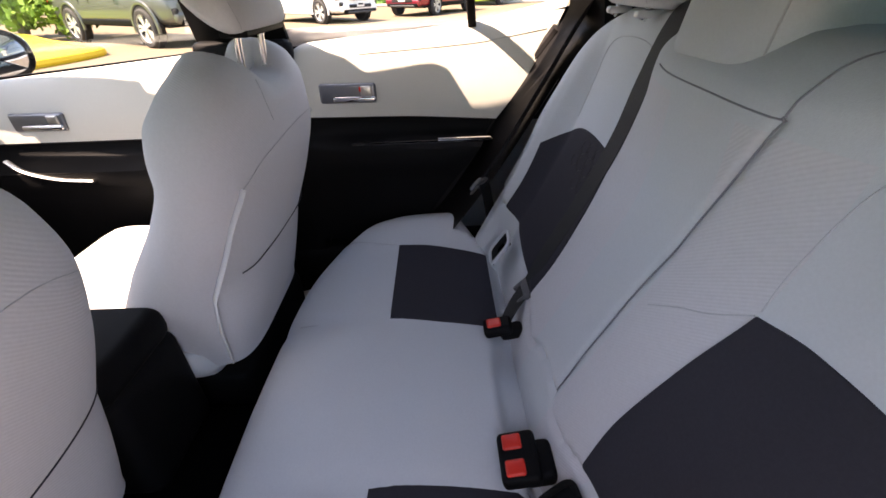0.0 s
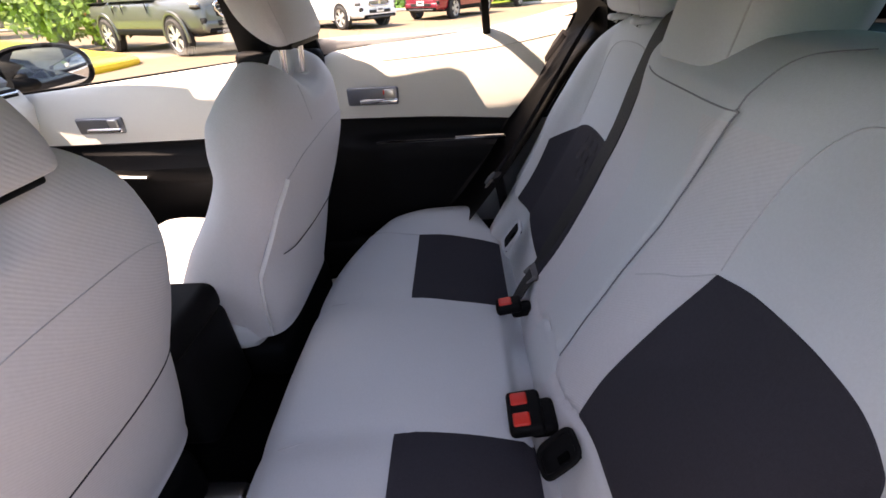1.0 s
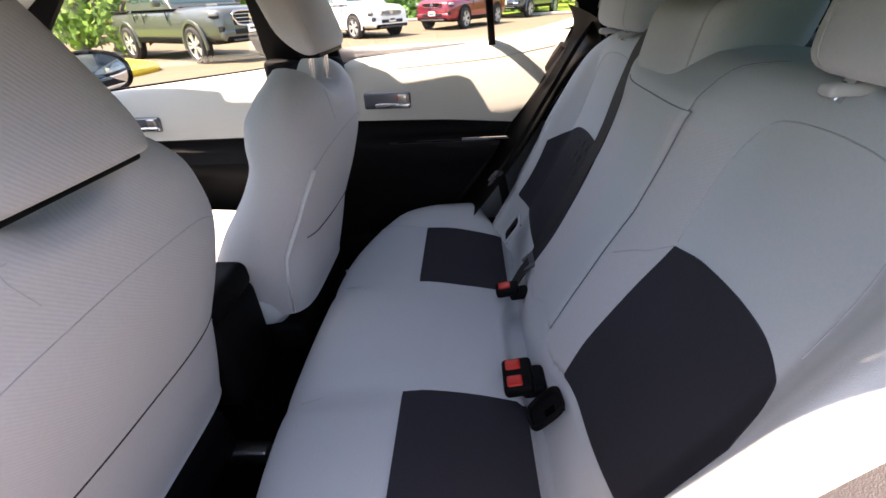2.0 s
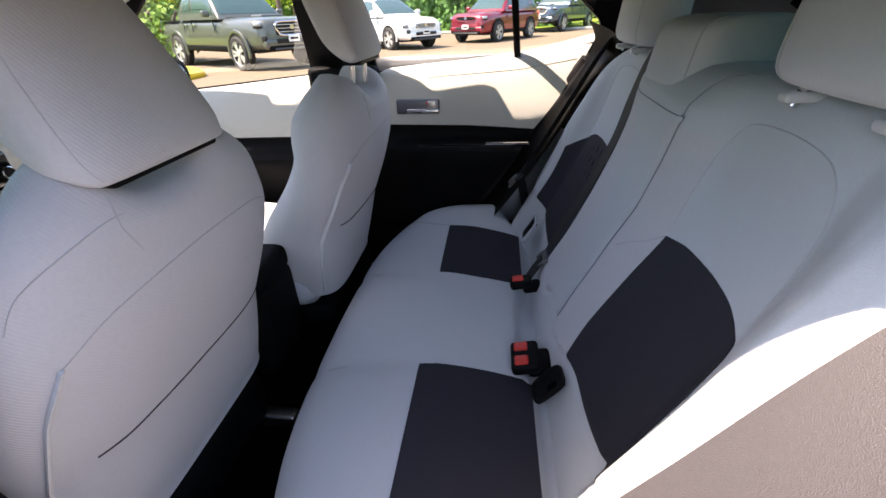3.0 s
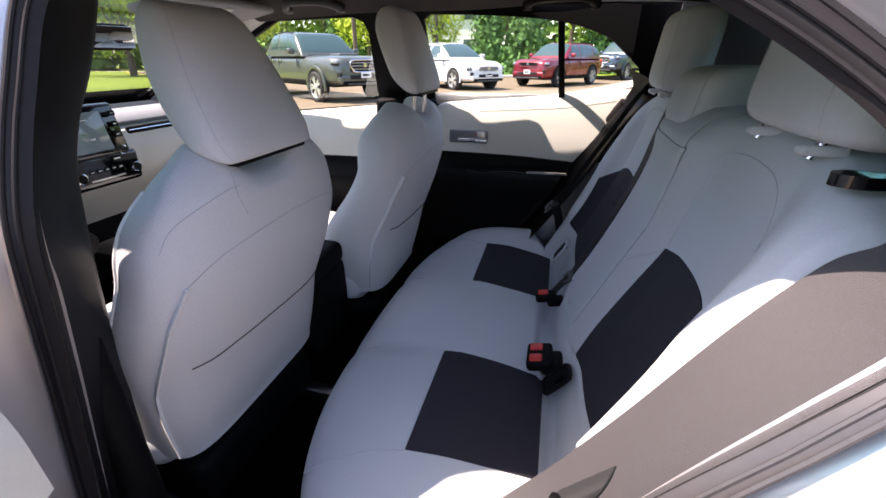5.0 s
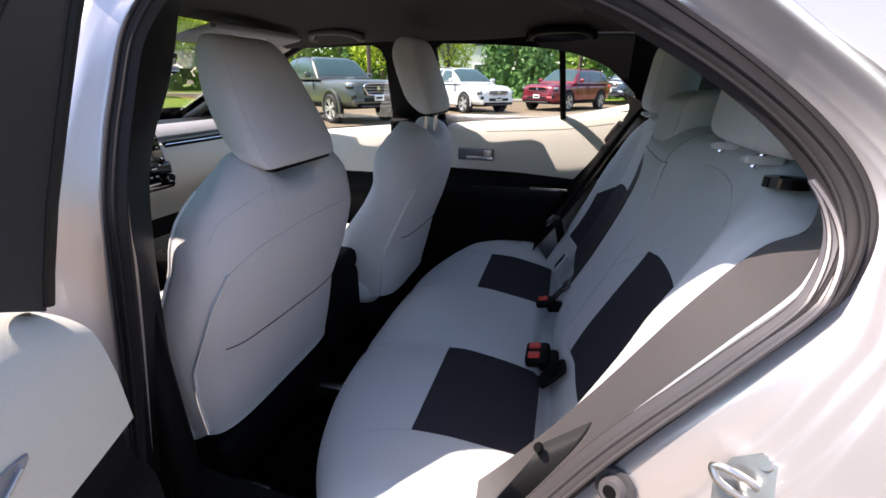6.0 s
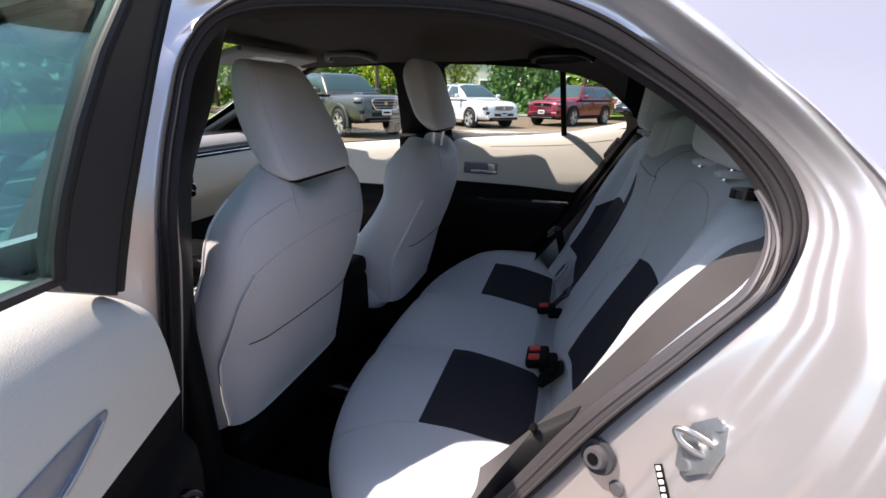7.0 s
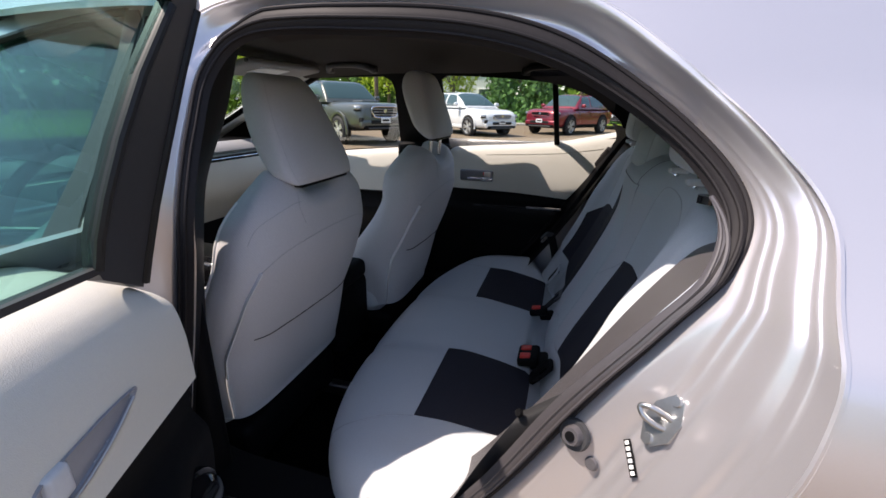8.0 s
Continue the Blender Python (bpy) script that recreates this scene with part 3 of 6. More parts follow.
for s in (1, -1):
    part("windscreen_pillar", tube([(-1.72, s * 0.72, 0.93), (-1.4, s * 0.68, 1.08), (-1.15, s * 0.635, 1.2), (-0.93, s * 0.59, 1.285)], 0.045, 10, flat=0.7), TRIM, shell, "light grey windscreen pillar trim")
    part("rear_window_pillar", tube([(1.32, s * 0.62, 0.97), (1.0, s * 0.585, 1.13), (0.78, s * 0.56, 1.25)], 0.05, 8), BLACK, shell)

# floor
floor = solo("floor", rbox((-0.55, 0, 0.185), (2.4, 1.44, 0.05), 0.01), CARPET, "black carpeted car floor", "floor", "structure")
part("seat_base", rbox((0.12, 0, 0.29), (0.62, 1.36, 0.18), 0.03), CARPET, floor)
part("tunnel", rbox((-0.6, 0, 0.24), (1.6, 0.26, 0.14), 0.05), CARPET, floor)
part("bulkhead", rbox((-1.68, 0, 0.60), (0.06, 1.44, 0.8), 0.02), CARPET, floor)
part("rear_bulkhead", rbox((0.62, 0, 0.60), (0.04, 1.40, 0.78), 0.01), CARPET, floor)
shelf = solo("parcel_shelf", rbox((0.94, 0, 0.985), (0.72, 1.3, 0.03), 0.01), BLACK, "black cloth parcel shelf behind the bench", "shelf", "structure")
# body ends
part("bonnet", sheet(lambda u, v: (-1.66 - 1.05 * u, (0.82 - 0.06 * u) * (2 * v - 1), 0.93 - 0.20 * u * u + 0.03 * (1 - (2 * v - 1) ** 2)), lin(0, 1, 10), lin(0, 1, 12), (0, 0, -0.02)), SILVER, shell)
part("boot_lid", sheet(lambda u, v: (1.28 + 0.45 * u, 0.78 * (2 * v - 1), 0.99 - 0.03 * u * u), lin(0, 1, 6), lin(0, 1, 10), (0, 0, -0.02)), SILVER, shell)
part("nose", rbox((-2.68, 0, 0.52), (0.22, 1.66, 0.46), 0.09), SILVER, shell)
part("tail", rbox((1.76, 0, 0.66), (0.2, 1.66, 0.66), 0.08), SILVER, shell)


def car_wheel(owner, at, axis, r=0.32, w=0.2, label=""):
    """Tyre with a spoked rim and hub; axis points outwards."""
    a = Vector(axis).normalized()
    s = Vector((0, 0, 1))
    u = a.cross(s)
    at = Vector(at)
    prof = [(r * 0.72, 0.5), (r * 0.90, 0.52), (r * 0.97, 0.44), (r, 0.3), (r, -0.3), (r * 0.97, -0.44), (r * 0.90, -0.5), (r * 0.72, -0.48)]
    n = 28
    rows = [[at + a * w * d + rr * (math.cos(2 * math.pi * j / n) * s + math.sin(2 * math.pi * j / n) * u) for j in range(n)] for rr, d in prof]
    tyre = part("wheel", rows_mesh(rows, closed=True), TYRE, owner, label or "black tyre")
    bm = disc(at + a * w * 0.10, a, r * 0.70, r * 0.70, 0.004, 28)
    part("rim_well", bm, BLACK, tyre)
    bm = bmesh.new()
    for k in range(10):
        t = 2 * math.pi * (k - k % 2 + 0.62 * (k % 2) + 0.19) / 10
        d = math.cos(t) * s + math.sin(t) * u
        e = a.cross(d)
        q = [at + a * w * 0.42 + d * r * f + e * r * g for f, g in ((0.10, 0.055), (0.42, 0.062), (0.71, 0.095), (0.71, -0.095), (0.42, -0.062), (0.10, -0.055))]
        va, vb = [bm.verts.new(p) for p in q], [bm.verts.new(p - a * 0.03) for p in q]
        bm.faces.new(va)
        for i in range(6):
            bm.faces.new((va[i], vb[i], vb[(i + 1) % 6], va[(i + 1) % 6]))
    part("rim", bm, ALLOY, tyre, "silver spoked rim")
    ringp = [at + a * w * 0.42 + r * 0.715 * (math.cos(2 * math.pi * j / n) * s + math.sin(2 * math.pi * j / n) * u) for j in range(n)]
    part("rim_edge", tube(ringp, r * 0.035, 6, closed=True), ALLOY, tyre)
    part("hub_cap", disc(at + a * w * 0.40, a, r * 0.19, r * 0.16, 0.02, 16), ALLOY, tyre)


for wx in (0.72, -1.98):
    for s in (1, -1):
        car_wheel(shell, (wx, s * 0.80, 0.32), (0, s, 0))
# ---- seats ----
C_PROFILE = [(0.0, 0.395), (0.012, 0.430), (0.06, 0.464), (0.15, 0.482), (0.27, 0.486), (0.38, 0.473), (0.48, 0.452), (0.55, 0.432), (0.66, 0.415)]


def cushion_front(y):
    return -0.271 + 0.215 * (abs(y) / 0.71) ** 4.0


def cushion_rear(y):
    """Where the cushion rolls down into the gap before the backrest."""
    return min(0.219 - 0.030 * math.exp(-(y / 0.14) ** 4), 0.222 - 0.55 * (abs(y) - 0.47))


def cushion_z(x, y):
    """Height of the bench cushion's top."""
    z = ip(x - cushion_front(y), C_PROFILE)
    a = abs(y)
    z -= 0.11 * max(0.0, (a - 0.60) / 0.13) ** 2.4
    z += 0.016 * max(0.0, min(1.0, (a - 0.42) / 0.18)) ** 2
    z += 0.006 * math.exp(-(y / 0.12) ** 2) - 0.004 * math.exp(-((a - 0.175) / 0.012) ** 2)
    # shallow pulls along the cross seams, and the rolled rear edge over the gap
    z -= 0.006 * math.exp(-((a - 0.172 - 0.09 * max(0.0, -0.05 - x)) / 0.018) ** 2) * max(0.0, min(1.0, (0.02 - x) / 0.1))
    corner = max(0.0, min(1.0, (a - 0.46) / 0.10))
    t = max(0.0, min(1.0, (x - cushion_rear(y)) / (0.022 + 0.035 * corner)))
    return z - (0.034 + 0.07 * corner) * t * t * (3 - 2 * t)


B_PROFILE = [(0.38, 0.238), (0.46, 0.252), (0.534, 0.282), (0.68, 0.348), (0.82, 0.404), (0.93, 0.436), (1.0, 0.450), (1.03, 0.462), (1.047, 0.482), (1.052, 0.53)]


def back_top(y):
    return 1.052 - 0.085 * max(0.0, (abs(y) - 0.40) / 0.18) ** 1.5


def back_crease(a):
    """Height of the backrest's lower sewn edge."""
    return ip(a, [(0.0, 0.527), (0.05, 0.520), (0.085, 0.503), (0.13, 0.508), (0.175, 0.522), (0.21, 0.528), (0.30, 0.532), (0.40, 0.548), (0.46, 0.578), (0.52, 0.62)])


def armrest_edge(z):
    """Side of the folded centre armrest towards the near seat."""
    return ip(z, [(0.50, -0.052), (0.54, -0.055), (0.62, -0.049), (0.70, -0.048), (0.81, -0.060), (0.92, -0.093), (0.985, -0.118)])


def back_x(y, z):
    """Front face of the bench backrest."""
    a = abs(y)
    zz = 0.38 + (z - 0.38) * (1.052 - 0.38) / (back_top(y) - 0.38)
    x = ip(zz, B_PROFILE)
    low = 1.0 - max(0.0, (zz - 0.84) / 0.20) ** 1.5 * 0.8
    low = max(0.2, min(1.0, low))
    x += low * ip(a, [(0, -0.002), (0.10, -0.003), (0.17, 0.0), (0.25, 0.008), (0.36, 0.006), (0.428, 0.003), (0.447, -0.010), (0.480, -0.046), (0.505, -0.063), (0.535, -0.063), (0.57, -0.048), (0.61, -0.03)])
    # outer edge: the shoulder draws in towards the top
    rise = max(0.0, min(1.0, (z - 0.80) / 0.15))
    x += ip(a, [(0.552 - 0.022 * rise, 0.0), (0.575 - 0.026 * rise, 0.020), (0.592 - 0.030 * rise, 0.060), (0.605 - 0.034 * rise, 0.12), (0.63 - 0.034 * rise, 0.20)])
    # sewn crease along the lower edge, with a plain skirt under it
    zc = back_crease(a)
    x += 0.011 * math.exp(-((z - zc) / 0.0075) ** 2) + 0.007 * max(0.0, min(1.0, (zc - z) / 0.02))
    # cut of the centre armrest
    if z > zc and z < 0.982:
        x += 0.006 * math.exp(-((y - armrest_edge(z)) / 0.006) ** 2)
    x -= 0.034 * math.exp(-(y / 0.17) ** 4) * max(0.0, min(1.0, (zz - 0.80) / 0.17)) ** 1.3 * (1.0 if zz < 1.0 else max(0.0, 1 - (zz - 1.0) / 0.06))
    return x


def on_cushion(pts, lift=0.0):
    return [Vector((x, y, cushion_z(x, y) + lift)) for x, y in pts]


def on_back(pts, lift=0.0):
    return [Vector((back_x(y, z) - lift, y, z)) for y, z in pts]


def path2(pts, n=40):
    return [(p.x, p.y) for p in spline([(a, b, 0) for a, b in pts], n)]


bench = thing("rear_bench", "light grey fabric rear bench seat with dark inset panels", "car seat", at=(0.1, 0, 0.4))
ys = eased(-0.71, 0.71, 90)
dxs = [0.05, 0.02, 0.004] + [0.0, 0.004, 0.012, 0.022, 0.035, 0.05, 0.07, 0.095] + lin(0.11, 0.62, 84)


def cushion_point(k, y):
    d = dxs[k]
    if k < 3:
        zt = cushion_z(cushion_front(y), y)
        return (cushion_front(y) + d, y, (0.20, 0.27, 0.34)[k] + (zt - 0.395) * k / 3)
    return (cushion_front(y) + d, y, cushion_z(cushion_front(y) + d, y))


cushion = part("cushion", sheet(lambda k, y: cushion_point(k, y), range(len(dxs)), ys, (0, 0, -0.03)), FABRIC, bench)
zs01 = eased(0.0, 1.0, 110)
part("backrest", sheet(lambda w, y: (back_x(y, 0.38 + w * (back_top(y) - 0.38)), y, 0.38 + w * (back_top(y) - 0.38)), zs01, lin(-0.607, 0.607, 400), (0.06, 0, -0.002)), FABRIC, bench)
back = [ob for ob in bench.children if ob.name.startswith("backrest")][0]
back.data.materials.append(RIBBED)
for f in back.data.polygons:
    if 0.068 < abs(f.center.y) < 0.20 and f.center.z < 0.97:
        f.material_index = 1
for s in (1, -1):
    # cushion insert: slightly bowed sides
    def cu(u, v):
        x = -0.016 + 0.238 * u
        y = s * (0.176 + 0.296 * v + 0.003 * math.sin(math.pi * u) * (2 * v - 1) - 0.02 * u * v)
        return (x, y, cushion_z(x, y) + 0.0022)
    part("cushion_inset", sheet(cu, lin(0, 1, 14), lin(0, 1, 16), (0, 0, -0.004)), DARK, bench, "dark charcoal fabric inset")

    def bu(u, v):
        """Dark panel of the backrest: u outwards, v upwards."""
        y1 = 0.475
        y = 0.190 + (y1 - 0.190) * u
        bottom, top = back_crease(y) + 0.006, 0.816 + ip(u, [(0.0, 0.0), (0.22, 0.010), (0.48, 0.0135), (0.60, 0.012), (0.68, 0.009), (0.75, 0.003), (0.82, -0.007), (0.90, -0.022), (1.0, -0.050)])
        z = bottom + (top - bottom) * v
        inner = ip(z, [(0.53, 0.186), (0.62, 0.174), (0.72, 0.182), (0.82, 0.200)])
        y = inner + (y1 - 0.004 * math.sin(math.pi * v) - inner) * u
        return (back_x(y, z) - 0.0022, s * y, z)
    part("backrest_inset", sheet(bu, lin(0, 1, 44), lin(0, 1, 40), (0.004, 0, 0)), DARK, bench, "dark charcoal fabric inset")
    seams = [
        on_cushion(path2([(-0.018, s * 0.176), (-0.08, s * 0.172), (-0.15, s * 0.18), (-0.22, s * 0.19)]), 0.0006),
        on_cushion(path2([(-0.018, s * 0.176), (0.06, s * 0.170), (0.15, s * 0.172), (0.23, s * 0.176)]), 0.0006),
        on_cushion(path2([(-0.018, s * 0.474), (-0.08, s * 0.49), (-0.15, s * 0.52), (-0.20, s * 0.53)]), 0.0006),
        on_back(path2([(s * 0.199, 0.822), (s * 0.196, 0.869), (s * 0.204, 0.939), (s * 0.228, 0.988), (s * 0.258, 1.003), (s * 0.33, 1.006), (s * 0.39, 0.996), (s * 0.420, 0.965), (s * 0.430, 0.91), (s * 0.432, 0.838)], 90), 0.0003),
    ]
    if s < 0:
        # a wrinkle in the fabric, its shade drawn as a thin darker line
        seams.append(on_back(path2([(s * 0.197, 0.815), (s * 0.160, 0.785), (s * 0.125, 0.764), (s * 0.085, 0.735)], 24), 0.0004))
    for pts in seams:
        part("seam", tube(pts, 0.0009, 5), THREAD, bench)
part("armrest_seam", tube(on_back([(armrest_edge(z), z) for z in lin(0.530, 0.985, 90)], 0.0018), 0.0012, 6), GROOVE, bench, "dark sewn armrest edge")
part("armrest_edge", tube(on_back([(y, 0.986 - 0.004 * (0.1 - y) / 0.2) for y in lin(-0.118, 0.158, 40)], 0.0003), 0.0011, 6), GROOVE, bench, "dark piped armrest edge")
part("shoulder_seam", tube(on_back(path2([(-0.118, 0.985), (-0.121, 1.010), (-0.124, 1.030), (-0.137, 1.042), (-0.17, 1.049)], 40), 0.0002), 0.0012, 6), GROOVE, bench, "sewn edge beside the centre headrest")
part("lower_seam", tube(on_back([(y, back_crease(abs(y))) for y in lin(-0.50, 0.50, 160)], -0.002), 0.0012, 5), GROOVE, bench, "sewn crease along the backrest's lower edge")
for k in range(11):
    hy, hz = 0.225 + 0.034 * (k % 4) + 0.017 * ((k // 4) % 2), 0.805 - 0.030 * (k // 4)
    loop = [(hy + 0.0165 * math.cos(math.pi * j / 3 + 0.5), hz + 0.0165 * math.sin(math.pi * j / 3 + 0.5)) for j in range(6)]
    part("hex_stitch", tube(on_back(loop, 0.0022), 0.0008, 5, closed=True), RUBBER, bench, "embossed hexagon stitching")


def soft_point(w, a, z0, z1, cx, cy, hx, hy, lean, taper, power, sag=0.0):
    e = max(0.02, (1 - abs(2 * w - 1) ** 7) ** (1 / 3.0))
    c, d = math.cos(a), math.sin(a)
    px = math.copysign(abs(c) ** (2 / power), c) * hx * e
    py = math.copysign(abs(d) ** (2 / power), d) * hy * (1 - taper * w) * (0.75 + 0.25 * e)
    z = z0 + (z1 - z0) * w - sag * (py / hy) ** 2 * w
    return Vector((cx + lean * (z - z0) + px, cy + py, z))


def soft_block(z0, z1, cx, cy, hx, hy, lean=0.0, taper=0.0, power=3.2, n=48, levels=26, sag=0.0):
    """A stuffed block with rounded ends; lean shifts x per metre of height."""
    ws = eased(0, 1, levels)
    return rows_mesh([[soft_point(w, 2 * math.pi * j / n, z0, z1, cx, cy, hx, hy, lean, taper, power, sag) for j in range(n)] for w in ws], closed=True, cap=True)


def headrest(owner, z0, z1, cx, cy, hx, hy, lean, taper, posts, post_z, power=3.0):
    h = part("headrest", soft_block(z0, z1, cx, cy, hx, hy, lean, taper, power), FABRIC, owner, "grey fabric covered headrest")
    for s in (1, -1):
        part("post", tube([(0.452, cy + s * posts, post_z - 0.01), (cx, cy + s * posts, z0 + 0.05)], 0.006, 10), CHROME, h, "chrome headrest post")
        part("post_guide", rbox((0.462, cy + s * posts, post_z), (0.046, 0.019, 0.012), 0.005, 4), PALE, h, "pale grey post guide")
        a = math.pi - s * 0.62
        part("seam", tube([soft_point(w, a, z0, z1, cx, cy, hx, hy, lean, taper, power) for w in lin(0.02, 0.98, 24)], 0.0009, 5), THREAD, h)
    return h


for s in (1, -1):
    headrest(bench, 1.050, 1.245, 0.486, s * 0.366, 0.060, 0.135, 0.10, 0.12, 0.067, 1.043)
# centre headrest: a low saddle over the bench's top
rows = []
for w in eased(0, 1, 18):
    e = max(0.05, (1 - abs(2 * w - 1) ** 6) ** 0.35)
    z = 0.990 + 0.128 * w
    r = []
    for j in range(48):
        a = 2 * math.pi * j / 48
        c, d = math.cos(a), math.sin(a)
        px, py = math.copysign(abs(c) ** 0.5, c), math.copysign(abs(d) ** 0.5, d)
        x = 0.524 + 0.16 * (z - 1.0) + px * 0.106 * e
        r.append((x, 0.055 + py * 0.108 * (0.85 + 0.15 * e) * (1 - 0.05 * w) * (1 - 0.30 * max(0.0, x - 0.45) / 0.2), z + 0.24 * max(0.0, x - 0.45) * (1 - w)))
    rows.append(r)
centre = part("centre_headrest", rows_mesh(rows, closed=True, cap=True), FABRIC, bench, "low grey fabric centre headrest")
part("seam", tube([rows[k][30] for k in range(2, 17)], 0.0014, 5), THREAD, centre)
part("seam", tube([rows[k][18] for k in range(2, 17)], 0.0014, 5), THREAD, centre)
# black block that stands for the shade in the gap under the headrest
part("gap_shade", rbox((0.54, 0.055, 1.012), (0.15, 0.17, 0.024), 0.008), BLACK, centre, "black block standing for the shade under the headrest")
# black sheet in the gap between the backrest's shoulders and the quarter trim
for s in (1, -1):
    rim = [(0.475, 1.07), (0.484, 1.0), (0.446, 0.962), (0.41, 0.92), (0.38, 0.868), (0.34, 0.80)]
    part("corner_sheet", rows_mesh([[(x + dx, s * (0.556 - dy), z + dz) for x, z in rim] for dx, dy, dz in ((0.0, 0.0, 0.0), (0.03, 0.012, 0.004), (0.07, 0.045, 0.010), (0.10, 0.09, 0.016))]), BLACK, bench, "black sheet beside the backrest")

# front seats
SEAT_Y = 0.335
S_REAR = [(0.44, -0.405), (0.60, -0.362), (0.75, -0.308), (0.85, -0.284), (0.93, -0.282), (0.98, -0.298), (1.005, -0.325), (1.015, -0.35)]
S_WIDE = [(0.408, 0.218), (0.44, 0.226), (0.60, 0.252), (0.75, 0.264), (0.84, 0.260), (0.91, 0.240), (0.95, 0.214), (0.98, 0.184), (1.0, 0.150), (1.012, 0.112), (1.020, 0.07), (1.024, 0.02)]
S_THICK = [(0.34, 0.20), (0.60, 0.19), (0.85, 0.16), (0.95, 0.135), (0.99, 0.105), (1.012, 0.07), (1.020, 0.045), (1.024, 0.015)]


S_LOBE = [(0.42, 0.225), (0.55, 0.246), (0.62, 0.258), (0.70, 0.270), (0.765, 0.270), (0.80, 0.264), (0.834, 0.256), (0.873, 0.251), (0.908, 0.238), (0.935, 0.216), (0.955, 0.185), (0.985, 0.135), (1.012, 0.08), (1.024, 0.02)]


def seat_point(a, z, extra=0.0, lobe=False):
    """Outside of a front seat's backrest: angle a (0 straight to the rear) at height z, round y = 0."""
    xr, hw, th = ip(z, S_REAR), ip(z, S_WIDE), ip(z, S_THICK) + extra * ip(z, [(0.42, 1.3), (0.52, 1.75), (0.62, 1.6), (0.70, 1.15), (0.77, 0.75), (0.83, 0.62), (0.88, 0.85), (0.92, 0.95), (0.96, 0.6), (1.0, 0.15), (1.02, 0.0)])
    c, d = math.cos(a), math.sin(a)
    p = 2 / (2.7 + 13 * max(0.0, 0.62 - z))
    px = math.copysign(abs(c) ** p, c) * th / 2
    py = math.copysign(abs(d) ** p, d) * hw
    if lobe and py < 0:
        # wings of the outboard side: a waist between shoulder and thigh support
        t = max(0.0, min(1.0, (0.45 - c) / 0.9))
        t = t * t * (3 - 2 * t)
        py *= 1 - t + t * ip(z, S_LOBE) / hw
    if extra and py > 0:
        py *= 1 - 0.30 * max(0.0, (0.62 - z) / 0.2) ** 1.4
    dip = 0.052 * math.exp(-(py / 0.075) ** 4) * max(0.0, (z - 0.90) / 0.115) ** 1.3
    return Vector((xr - th / 2 + px, py, z - dip))


def seat_rear(y, z, lift=0.0):
    """Point of the backrest's rear face at the side distance y."""
    hw = ip(z, S_WIDE)
    d = min(0.999, abs(y) / hw) ** ((2.7 + 13 * max(0.0, 0.62 - z)) / 2)
    a = math.copysign(math.asin(d), y)
    q = seat_point(a, z)
    q.x += lift
    return q


